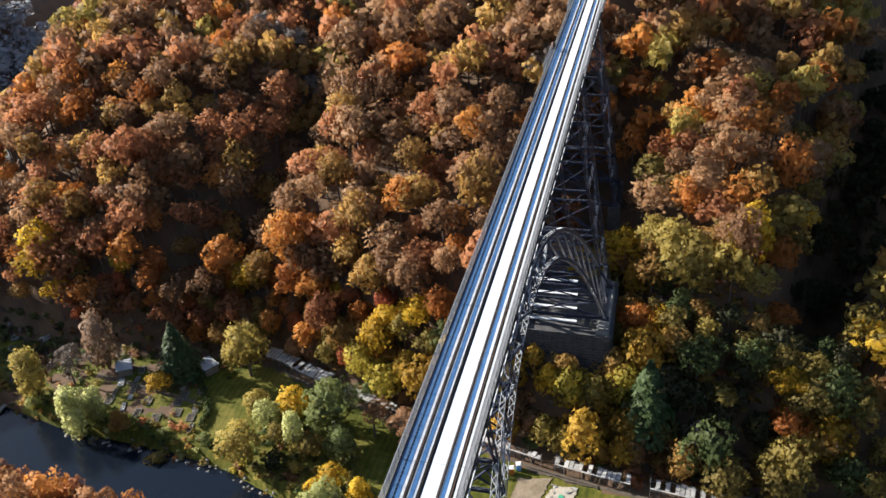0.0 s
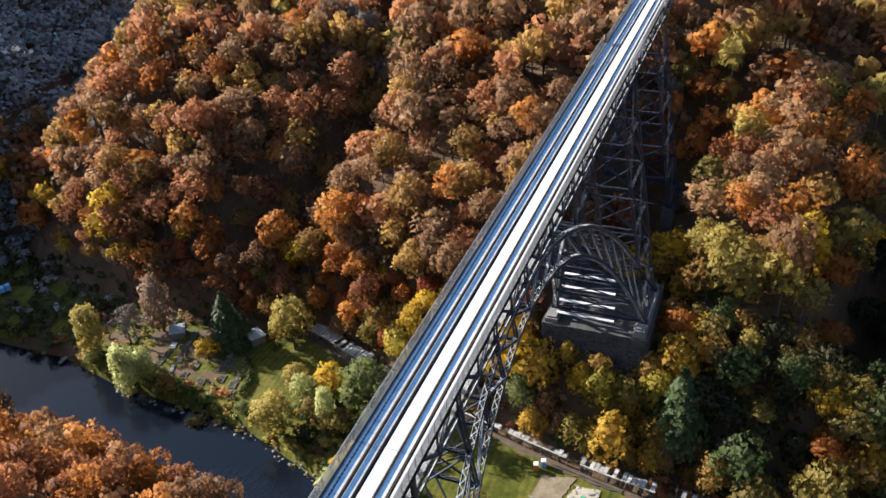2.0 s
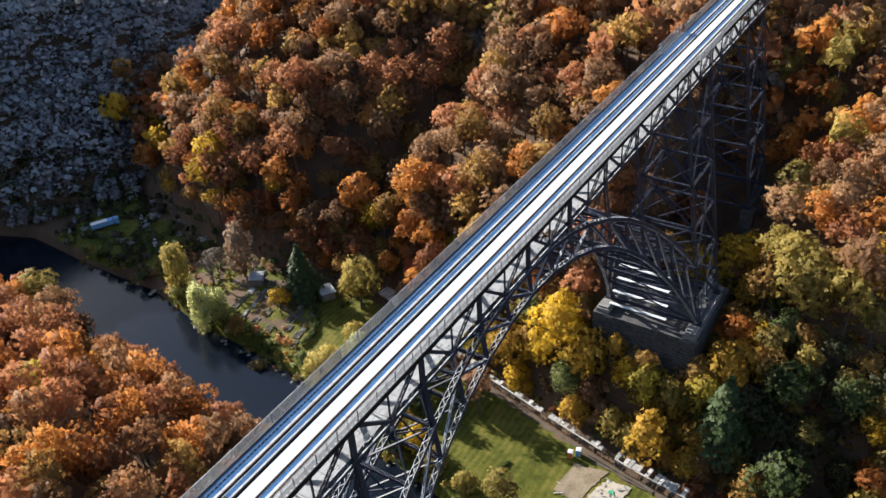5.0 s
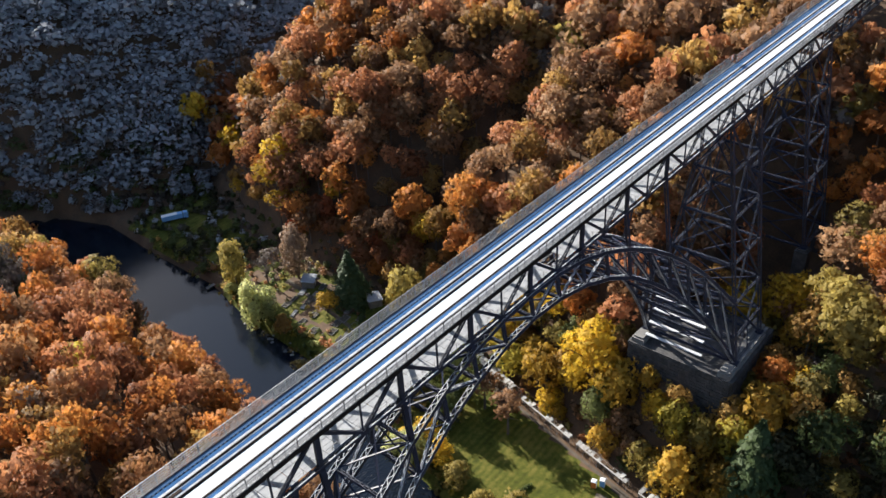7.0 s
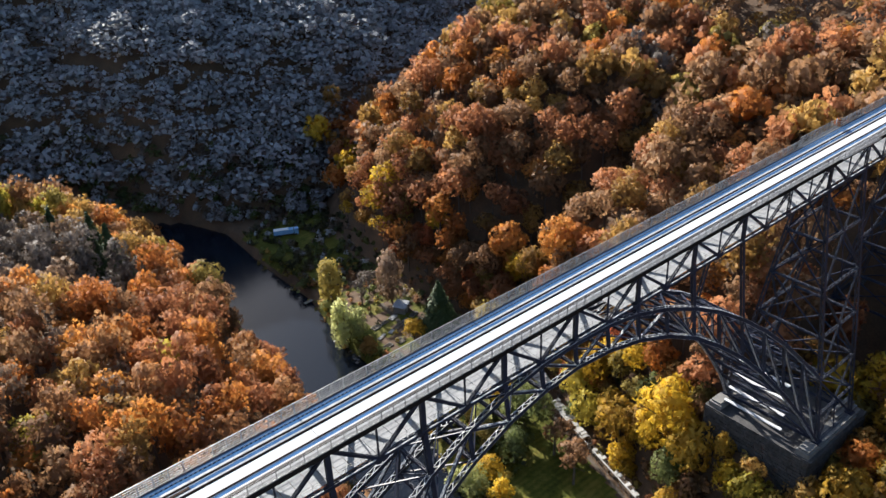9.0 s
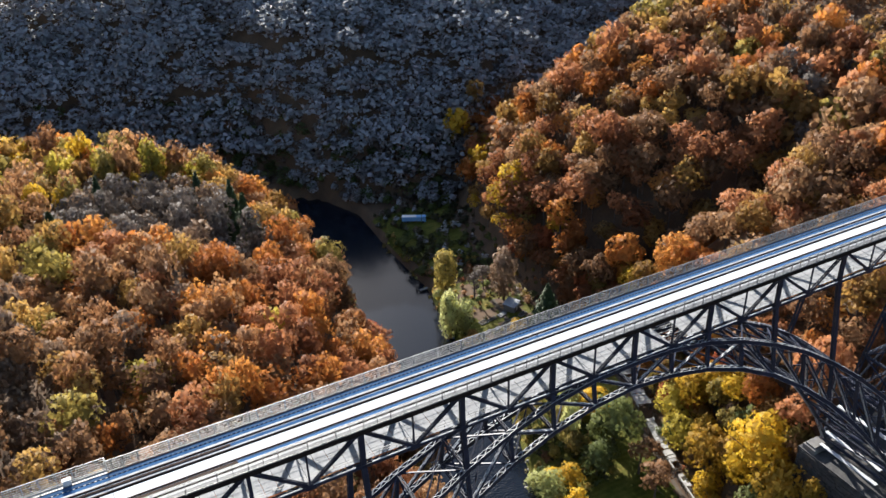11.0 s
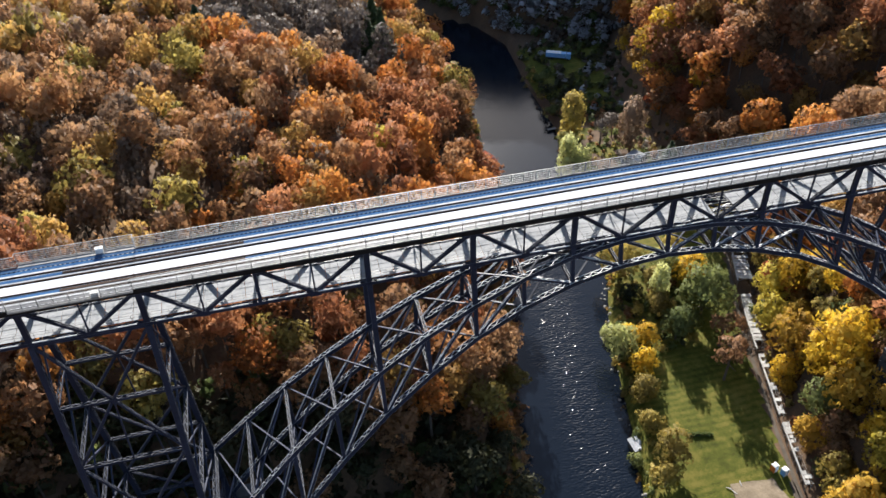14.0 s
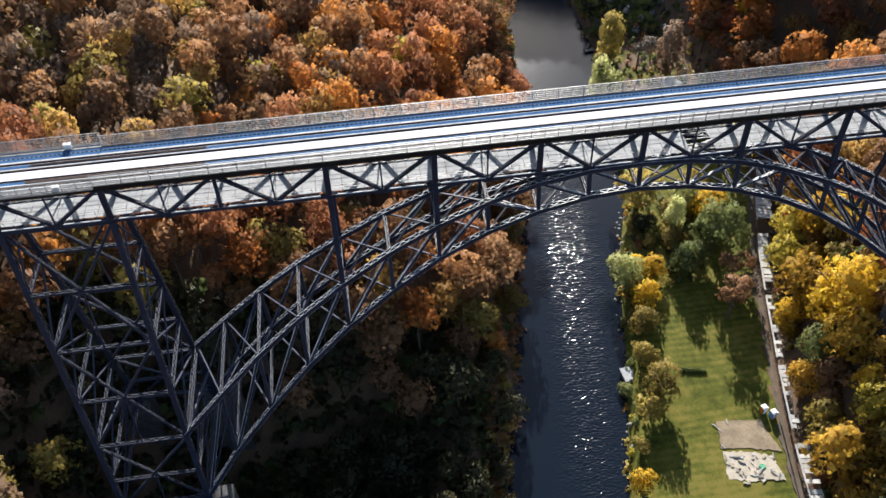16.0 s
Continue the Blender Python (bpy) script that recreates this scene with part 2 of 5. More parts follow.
def water_material():
    m, nodes, links, b = mat("river_water")
    pos = nodes.new("ShaderNodeNewGeometry").outputs["Position"]
    mp = nodes.new("ShaderNodeMapping")
    mp.inputs["Scale"].default_value = (0.5, 1.0, 1.0)
    links.new(pos, mp.inputs["Vector"])
    big, fine = noise_tex(nodes, links, 1.9, 0.8, 0.5, mp.outputs[0]), noise_tex(nodes, links, 0.5, 1, 0.5, mp.outputs[0])
    split = nodes.new("ShaderNodeSeparateXYZ")
    links.new(pos, split.inputs[0])
    # the current runs rippled down the middle and lies calm along both banks
    across = nodes.new("ShaderNodeMath")
    across.operation = "MULTIPLY_ADD"
    across.inputs[1].default_value = -0.15
    links.new(split.outputs["Y"], across.inputs[0])
    links.new(split.outputs["X"], across.inputs[2])
    wander = noise_tex(nodes, links, 0.11, 4, 0.65)
    bent = nodes.new("ShaderNodeMath")
    bent.operation = "MULTIPLY_ADD"
    bent.inputs[1].default_value = 11.0
    links.new(wander.outputs["Fac"], bent.inputs[0])
    links.new(across.outputs[0], bent.inputs[2])
    unit = nodes.new("ShaderNodeMapRange")
    unit.inputs["From Min"].default_value, unit.inputs["From Max"].default_value = -9.0, 15.0
    links.new(bent.outputs[0], unit.inputs["Value"])
    r = ramp(nodes, [(0.04, (0.07, 0.07, 0.07)), (0.36, (1, 1, 1)), (0.62, (0.95, 0.95, 0.95)), (0.92, (0.2, 0.2, 0.2))])
    links.new(unit.outputs[0], r.inputs[0])
    # upstream of the meadow the water is ruffled by small wavelets
    reach = nodes.new("ShaderNodeMapRange")
    reach.inputs["From Min"].default_value, reach.inputs["From Max"].default_value = 78.0, 120.0
    links.new(split.outputs["Y"], reach.inputs["Value"])
    ripple = nodes.new("ShaderNodeMix")
    links.new(reach.outputs[0], ripple.inputs["Factor"])
    links.new(r.outputs[0], ripple.inputs["A"])
    ripple.inputs["B"].default_value = 0.10
    gloss = nodes.new("ShaderNodeMix")
    links.new(reach.outputs[0], gloss.inputs["Factor"])
    gloss.inputs["A"].default_value, gloss.inputs["B"].default_value = 0.08, 0.13
    links.new(gloss.outputs["Result"], b.inputs["Roughness"])
    s = nodes.new("ShaderNodeMath")
    links.new(big.outputs["Fac"], s.inputs[0])
    half = nodes.new("ShaderNodeMath")
    half.operation = "MULTIPLY"
    half.inputs[1].default_value = 0.8
    links.new(fine.outputs["Fac"], half.inputs[0])
    links.new(half.outputs[0], s.inputs[1])
    bp = nodes.new("ShaderNodeBump")
    bp.inputs["Distance"].default_value = 0.20
    links.new(ripple.outputs["Result"], bp.inputs["Strength"])
    links.new(s.outputs[0], bp.inputs["Height"])
    links.new(bp.outputs[0], b.inputs["Normal"])
    b.inputs["Base Color"].default_value = (0.005, 0.008, 0.014, 1)
    b.inputs["Specular IOR Level"].default_value = 0.5
    b.inputs["IOR"].default_value = 1.33
    return m


GRASS, WATER = grass_material(), water_material()


# ---- building helpers ----
class Solid:
    """Gathers boxes and other closed pieces into one mesh."""

    def __init__(self):
        self.v, self.f, self.m = [], [], []

    def frame_box(self, c, ax, ay, az, k=0):
        n = len(self.v)
        for sx, sy, sz in ((-1, -1, -1), (1, -1, -1), (1, 1, -1), (-1, 1, -1), (-1, -1, 1), (1, -1, 1), (1, 1, 1), (-1, 1, 1)):
            self.v.append(tuple(c + ax * sx + ay * sy + az * sz))
        for q in ((0, 3, 2, 1), (4, 5, 6, 7), (0, 1, 5, 4), (1, 2, 6, 5), (2, 3, 7, 6), (3, 0, 4, 7)):
            self.f.append(tuple(n + i for i in q))
            self.m.append(k)
        return self

    def box(self, x0, y0, z0, x1, y1, z1, k=0):
        c = Vector(((x0 + x1) / 2, (y0 + y1) / 2, (z0 + z1) / 2))
        return self.frame_box(c, Vector(((x1 - x0) / 2, 0, 0)), Vector((0, (y1 - y0) / 2, 0)), Vector((0, 0, (z1 - z0) / 2)), k)

    def beam(self, p, q, wide, deep, side=Vector((0, 1, 0)), k=0, shift=0.0):
        """A bar from p to q, wide along side, deep across it."""
        p, q = Vector(p), Vector(q)
        d = q - p
        n = d.length
        d.normalize()
        s = (side - d * side.dot(d)).normalized()
        u = d.cross(s)
        return self.frame_box((p + q) / 2 + s * shift, d * (n / 2), s * (wide / 2), u * (deep / 2), k)

    def tube(self, p, q, r0, r1, sides=6, k=0):
        p, q = Vector(p), Vector(q)
        d = (q - p).normalized()
        s = d.orthogonal().normalized()
        u = d.cross(s)
        n = len(self.v)
        for c, r in ((p, r0), (q, r1)):
            for i in range(sides):
                a = 2 * math.pi * i / sides
                self.v.append(tuple(c + s * (math.cos(a) * r) + u * (math.sin(a) * r)))
        for i in range(sides):
            j = (i + 1) % sides
            self.f.append((n + i, n + j, n + sides + j, n + sides + i))
            self.m.append(k)
        self.f.append(tuple(n + i for i in reversed(range(sides))))
        self.f.append(tuple(n + sides + i for i in range(sides)))
        self.m += [k, k]
        return self

    def laced(self, p, q, wide, deep, side=Vector((0, 1, 0)), pitch=0.9, bar=0.08, plate=0.07):
        """A riveted member: two side plates joined by zigzag lacing on both open faces."""
        p, q = Vector(p), Vector(q)
        d = q - p
        n = d.length
        d.normalize()
        s = (side - d * side.dot(d)).normalized()
        u = d.cross(s)
        for e in (-1, 1):
            self.frame_box((p + q) / 2 + s * (e * (wide - plate) / 2), d * (n / 2), s * (plate / 2), u * (deep / 2))
            for g in (-1, 1):
                self.frame_box((p + q) / 2 + s * (e * (wide / 2 - 0.04)) + u * (g * (deep / 2 + 0.01)), d * (n / 2), s * 0.028, u * 0.02, 1)
        count = max(2, round(n / pitch))
        for g in (-1, 1):
            for i in range(count):
                e = 1 if i % 2 else -1
                a = p + d * (n * i / count) + s * (e * (wide / 2 - 0.1)) + u * (g * (deep / 2 + 0.03))
                b = p + d * (n * (i + 1) / count) - s * (e * (wide / 2 - 0.1)) + u * (g * (deep / 2 + 0.03))
                dd = (b - a)
                m = dd.length
                dd.normalize()
                self.frame_box((a + b) / 2, dd * (m / 2), u.cross(dd) * (bar * 0.42), u * 0.02, 1)
        return self

    def mesh(self, name, *materials):
        me = bpy.data.meshes.new(name)
        me.from_pydata(self.v, [], self.f)
        for m in materials:
            me.materials.append(m)
        if len(materials) > 1:
            me.polygons.foreach_set("material_index", self.m)
        me.update()
        return me


def empty(name, m=None, parent=None):
    ob = new(name)
    ob.empty_display_size = 0.5
    if parent:
        ob.parent = parent
    if m is not None:
        ob.matrix_basis = m
    return ob


def part(name, solid, material, parent, label=""):
    mats = material if isinstance(material, (list, tuple)) else [material]
    # arch ribs and diagonals get the lacing with sunlight in its colour
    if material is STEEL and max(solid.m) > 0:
        mats = [STEEL, SUNLIT_LACING if name in ("arch_rib", "arch_diagonal") else UNLIT_LACING]
    ob = new(name, solid.mesh(name, *mats))
    ob.parent = parent
    if label:
        tagged(ob, label)
    return ob


def smooth(a, b, x):
    t = np.clip((np.asarray(x, float) - a) / (b - a), 0, 1)
    return t * t * (3 - 2 * t)


# ---- the valley ----
def right_bank(y):
    return np.interp(y, (-300, -60, -5, 32, 65, 89, 110, 145, 175, 210, 246, 270, 300, 330, 360), (-60, -12, 2, 12, 19, 28, 32, 34, 40.5, 40, 42, 33, 0, -80, -260))


def left_bank(y):
    return right_bank(y) - np.interp(y, (-300, 0, 90, 200, 250, 270, 300, 330, 360), (26, 26, 28, 27, 28, 34, 60, 110, 170))


def hill_foot(y):
    return np.interp(y, (-300, -120, -60, -40, -20, 0, 20, 44, 64, 87, 104, 130, 148, 180, 200, 230, 400), (40, 50, 49, 49, 49, 49, 51, 61, 68, 75, 77, 75, 72, 73, 76, 87, 160))


def path_line(y):
    return np.interp(y, (-150, -41, -20, -4, 10, 20, 37, 57, 80, 88, 100, 140), (31, 36.7, 39.2, 41.9, 45.0, 47.4, 52.0, 57.6, 65.8, 69.6, 73.3, 70.5))


def rough_noise(x, y):
    return np.sin(x * 0.09 + 1.3 * np.sin(y * 0.05)) * 1.6 + np.sin(y * 0.11 + x * 0.04) * 1.3 + np.sin(x * 0.23 - y * 0.19) * 0.5


def height(x, y):
    x, y = np.asarray(x, float), np.asarray(y, float)
    flat = 4.0 + 0.12 * np.sin(x * 0.2) * np.sin(y * 0.17)
    # sunny east side
    d = np.maximum(x - hill_foot(y), 0)
    reach = np.where(y < 10, 46.0, 40.0)
    east = 58 * (1 - np.exp(-d / reach)) + 0.10 * d + 0.28 * np.maximum(d - 105, 0)
    east = east * (1 - smooth(205, 262, y) * 0.85) - 25 * np.exp(-((y + 6) / 19) ** 2) * smooth(16, 38, d) * (1 - smooth(75, 120, d))
    east += rough_noise(x, y) * smooth(8, 40, d)
    east -= 24 * np.exp(-((y - 116 + 0.5 * (x - 92)) / 9.0) ** 2) * smooth(6, 20, d) * (1 - smooth(50, 85, d))
    east -= 36 * np.exp(-((y + 74 + 0.28 * (x - 100)) / 13) ** 2) * smooth(14, 40, d)
    east = np.maximum(east, 25 * np.exp(-((x - 62) / 8) ** 2 - (y / 17) ** 2))
    # west side
    w = np.maximum(left_bank(y) - 1.5 - x, 0)
    west = (42 * (1 - np.exp(-w / 32)) + 0.08 * w + 0.25 * np.maximum(w - 125, 0)) * (1 - 0.2 * smooth(130, 190, y)) * (1 - smooth(285, 335, y))
    west += rough_noise(x, y) * smooth(8, 40, w) - 2.0 * (w > 0)
    west = west - 36 * np.exp(-((y + 6) / 25) ** 2) * smooth(6, 34, w) * (1 - smooth(70, 112, w))
    west = np.where(w > 0, np.maximum(west, 0.5 + 0.10 * w), west)
    # shaded slope beyond the bend
    far_foot = np.interp(x, (-600, -150, -60, 20, 40, 70, 110, 300), (400, 372, 346, 300, 262, 242, 236, 270))
    f = np.maximum(y - far_foot, 0)
    north = 26 * (1 - np.exp(-f / 30)) + 0.42 * np.minimum(f, 420) + rough_noise(x * 0.7, y * 0.7) * smooth(5, 40, f) * 1.8
    h = flat + np.maximum(np.maximum(east, 0), north)
    h = np.where(x < (right_bank(y) + left_bank(y)) / 2, np.maximum(flat + west, flat + north), h)
    # the river bed
    into = np.minimum(right_bank(y) + 1.5 - x, x - left_bank(y) + 1.5)
    h = np.where(into > -2.5, h + (-1.6 - h) * smooth(-2.5, 1.2, into), h)
    return h


def spaced(lo, hi, fine_lo, fine_hi, step):
    mid = np.arange(fine_lo, fine_hi + 0.1, step)
    out = [fine_hi]
    s = step
    while out[-1] < hi:
        s *= 1.22
        out.append(out[-1] + s)
    back = [fine_lo]
    s = step
    while back[-1] > lo:
        s *= 1.22
        back.append(back[-1] - s)
    return np.array(back[:0:-1] + list(mid) + out[1:])


def ground_sheet():
    xs, ys = spaced(-3500, 3500, -60, 110, 1.6), spaced(-3500, 3500, -70, 260, 2.4)
    X, Y = np.meshgrid(xs, ys)
    Z = height(X, Y)
    nx, ny = len(xs), len(ys)
    co = np.stack([X, Y, Z], -1).reshape(-1, 3)
    i = np.arange(nx * ny).reshape(ny, nx)
    q = np.stack([i[:-1, :-1], i[:-1, 1:], i[1:, 1:], i[1:, :-1]], -1).reshape(-1, 4)
    cx, cy = co[q][:, :, 0].mean(1), co[q][:, :, 1].mean(1)
    lawn = (cx > right_bank(cy) - 0.3) & (cx < np.maximum(path_line(cy) - 1.6, right_bank(cy))) & (cy < 116) & (cy > -120)
    lawn |= (cx > right_bank(cy) + 3) & (cx < hill_foot(cy) - 4) & (cy > 176) & (cy < 232)
    lawn |= (cx > right_bank(cy) + 2) & (cx < 68) & (cy >= 112) & (cy < 165) & (np.sin(cx * 0.55 + cy * 0.2) + np.sin(cy * 0.43) > 0.0)
    lawn |= (cx > right_bank(cy) - 0.6) & (cx < right_bank(cy) + 9) & (cy > 80) & (cy < 165)
    me = quad_mesh("ground", co, q, np.where(lawn, 1, 0), [FOREST_FLOOR, GRASS])
    me.polygons.foreach_set("use_smooth", np.ones(len(q), bool))
    return tagged(new("ground", me), "valley ground with leaf litter slopes and mown meadow", "ground", kind="structure")


def quad_mesh(name, co, quads, material_index, materials, tint=None, normals=None):
    me = bpy.data.meshes.new(name)
    me.vertices.add(len(co))
    me.vertices.foreach_set("co", np.ascontiguousarray(co, np.float32).ravel())
    me.loops.add(quads.size)
    me.loops.foreach_set("vertex_index", np.ascontiguousarray(quads, np.int32).ravel())
    me.polygons.add(len(quads))
    me.polygons.foreach_set("loop_start", np.arange(0, quads.size, quads.shape[1], dtype=np.int32))
    for m in materials:
        me.materials.append(m)
    me.polygons.foreach_set("material_index", np.ascontiguousarray(material_index, np.int32))
    if tint is not None:
        a = me.attributes.new("tint", "FLOAT", "FACE")
        a.data.foreach_set("value", np.ascontiguousarray(tint, np.float32))
    me.update(calc_edges=True)
    if normals is not None:
        me.polygons.foreach_set("use_smooth", np.ones(len(quads), bool))
        me.normals_split_custom_set_from_vertices(np.ascontiguousarray(normals, np.float32))
    return me


ground_sheet()


def river():
    ys = np.concatenate([np.arange(-400, -60, 20), np.arange(-60, 260, 4), np.arange(260, 361, 4)])
    l, r = left_bank(ys) - 4, right_bank(ys) + 4
    n, across = len(ys), 10
    t = np.linspace(0, 1, across)
    X = l[:, None] + (r - l)[:, None] * t
    co = np.stack([X, np.repeat(ys[:, None], across, 1), np.zeros_like(X)], -1).reshape(-1, 3)
    i = np.arange(n * across).reshape(n, across)
    q = np.stack([i[:-1, :-1], i[:-1, 1:], i[1:, 1:], i[1:, :-1]], -1).reshape(-1, 4)
    return tagged(new("water", quad_mesh("water", co, q, np.zeros(len(q)), [WATER])), "dark rippling river water with sunlit glitter", "river", kind="structure")


river()


# ---- the bridge ----
MID, HALF = -7.6, 7.6          # middle of the arch, half a girder panel
TOP, LOW = 105.5, 99.5         # girder chords
SPREAD = 2.7                   # girder planes from the axis
BATTER = 6.7
DECK_RISE = 0.65               # the deck rides on stringers above the girders
AXIS_X, AXIS_Y = Vector((1, 0, 0)), Vector((0, 1, 0))


def lean(z):
    """How far the leaning planes of arch and towers stand from the axis at a height."""
    return SPREAD + max(LOW - z, 0) / BATTER


def lower_arch(u):
    return float(np.interp(abs(u), (0, 7.6, 15.2, 22.8, 30.4, 38, 45.6, 53.2, 60.8, 68.4, 75.2), (95.0, 94.4, 92.8, 90.1, 86.2, 80.9, 74.6, 67.0, 58.2, 48.6, 38.4)))


def upper_arch(u):
    return float(np.interp(abs(u), (0, 7.6, 15.2, 22.8, 30.4, 38, 45.6, 53.2, 60.8, 68.4, 76), (99.2, 98.9, 97.7, 95.4, 92.2, 88.2, 83.2, 77.4, 70.6, 62.8, 54.6)))


bridge = tagged(empty("steel_arch_bridge"), "dark blue-grey riveted steel railway arch bridge with white deck", "bridge")
K0, K1 = -30, 30
X0, X1 = MID + K0 * HALF, MID + K1 * HALF


def deck():
    s = Solid()
    s.box(X0, -4.35, 105.95, X1, 4.2, 106.35)
    for e in (-SPREAD, SPREAD):
        s.box(X0, e - 0.2, 104.98, X1, e + 0.2, 105.95)
    for e in (-1, 1):
        s.box(X0, e * 4.1 - 0.2, 105.55, X1, e * 4.1 + 0.1, 105.95)
    for k in range(K0 * 2, K1 * 2 + 1):
        x = MID + k * HALF / 2
        s.box(x - 0.12, -4.2, 105.5, x + 0.12, 4.05, 105.95)
    s.m = [0] * len(s.f)
    d = part("deck", s, SLEEPER, bridge)
    d.location.z = DECK_RISE
    strips = (
        ("walkway_plate", 4.05, 3.42, 106.40, SLATE_PLATE, "dark blue-grey steel walkway plates"),
        ("walkway_plate", 3.26, 2.66, 106.40, BLUE_PLATE, "blue deck plates"),
        ("cover_strip", 2.64, 2.32, 106.44, COVER, "white cover strip"),
        ("cover_strip", 1.88, 1.76, 106.43, COVER, "white cover strip"),
        ("track_plate", 1.74, 1.20, 106.41, BLUE_PLATE, "blue plates between the rails"),
        ("cover_strip", 1.18, 0.92, 106.43, COVER, "white cover strip"),
        # the rail's blue shadow, laid down as a coloured strip
        ("edge_plate", 0.40, 0.34, 106.41, BLUE_PLATE, "narrow blue strip painted as the rail's shadow"),
        ("centre_sheet", 0.32, -1.28, 106.46, WHITE_DECK, "bright white sheeting between the tracks"),
        ("cover_strip", -1.62, -1.74, 106.43, COVER, "white cover strip"),
        ("track_plate", -1.76, -2.24, 106.41, BLUE_PLATE, "blue plates between the rails"),
        ("cover_strip", -2.26, -2.62, 106.43, COVER, "white cover strip"),
        ("cover_strip", -3.14, -3.44, 106.44, COVER, "broad white cover strip"),
        ("walkway_plate", -3.46, -4.28, 106.40, GREY_PLATE, "pale grey steel walkway plates"),
    )
    step = HALF * 4
    for name, ya, yb, z, m, label in strips:
        x = X0
        while x < X1 - 1:
            s = Solid().box(x + 0.03, min(ya, yb), 106.34, min(x + step, X1) - 0.03, max(ya, yb), z)
            part(name, s, m, d, label)
            x += step
    for y, wide in ((2.10, 0.13), (0.66, 0.18), (-1.45, 0.11), (-2.88, 0.19)):
        s = Solid()
        s.box(X0, y - 0.10, 106.35, X1, y + 0.10, 106.39)
        s.box(X0, y - 0.02, 106.39, X1, y + 0.02, 106.51)
        s.box(X0, y - 0.04, 106.51, X1, y + 0.04, 106.545)
        s.box(X0, y - 0.036, 106.545, X1, y + 0.036, 106.552, 1)
        part("rail", s, [RAIL_STEEL, RAIL_HEAD], d, "brown steel running rail")
        s = Solid()
        x = X0 + 0.3
        while x < X1:
            s.box(x - 0.13, y - wide, 106.35, x + 0.13, y + wide, 106.43)
            x += 0.62
        tagged(part("rail_fixing", s, SLEEPER, d, "dark rail fixings"), kind="stuff")
    s = Solid()
    x = X0 + 0.4
    while x < X1:
        s.box(x - 0.13, 3.29, 106.36, x + 0.13, 3.38, 106.44)
        x += 0.62
    tagged(part("bolt_strip", s, GALV, d, "strip of pale bolt heads"), kind="stuff")
    s = Solid()
    x = X0 + 0.4
    while x < X1:
        s.box(x - 0.16, -4.20, 106.40, x + 0.16, -4.08, 106.45)
        x += 0.76
    tagged(part("bolt_strip", s, WHITE_DECK, d, "strip of white bolt covers"), kind="stuff")
    # brown timber boards laid between the rails over the western tower
    for ya in (1.23, -2.22):
        x = -92.8
        while x < -69.2:
            part("crossing_board", Solid().box(x + 0.01, ya, 106.42, x + 3.94, ya + 0.48, 106.49), RAIL_STEEL, d, "dark brown timber board between the rails")
            x += 3.95
    return d


deck()
TOWERS = ((-12, -10), (10, 12), (16, 18), (-18, -16))


def railing(side):
    """A mesh railing, set out a little at each tower."""
    s = Solid()
    base = 4.22 if side > 0 else -4.30
    edges = []
    for i in range(K0, K1):
        at_tower = any(a <= i < b for a, b in TOWERS)
        edges.append((MID + i * HALF, MID + (i + 1) * HALF, base + side * ((0.75 if side > 0 else 0.4) if at_tower else 0.0), at_tower))
    for x0, x1, y, at_tower in edges:
        for z, t in ((108.2, 0.085), (107.85, 0.05), (107.5, 0.05), (107.15, 0.05), (106.85, 0.05), (106.55, 0.07)):
            s.box(x0, y - t / 2, z - t / 2, x1, y + t / 2, z + t / 2)
        if at_tower:
            s.box(x0, min(y, base), 106.18, x1, max(y, base), 106.36)
            for xe in (x0, x1):
                if not any(a < round((xe - MID) / HALF) < b for a, b in TOWERS):
                    for z in (108.2, 107.5, 106.85):
                        s.box(xe - 0.04, min(y, base), z - 0.04, xe + 0.04, max(y, base), z + 0.04)
    rail = part("railing", s, GALV, bridge, "grey galvanised mesh railing")
    rail.location.z = DECK_RISE
    panel = Solid().box(0.04, -0.012, 106.40, HALF - 0.04, 0.012, 106.52)
    for j in range(30):
        x = HALF * (j + 0.5) / 30
        panel.box(x - 0.013, -0.011, 106.50, x + 0.013, 0.011, 108.17)
    panel_mesh = panel.mesh("mesh_panel", GALV)
    post_mesh = Solid().box(-0.045, -0.045, 106.2, 0.045, 0.045, 108.24).box(-0.07, -0.07, 106.34, 0.07, 0.07, 106.38).mesh("post", GALV)
    for x0, x1, y, at_tower in edges:
        ob = new("mesh_panel", panel_mesh)
        ob.parent = rail
        ob.location = (x0, y, 0)
        for j in range(4):
            ob = new("post", post_mesh)
            ob.parent = rail
            ob.location = (x0 + HALF * j / 4, y, 0)


railing(1)
railing(-1)


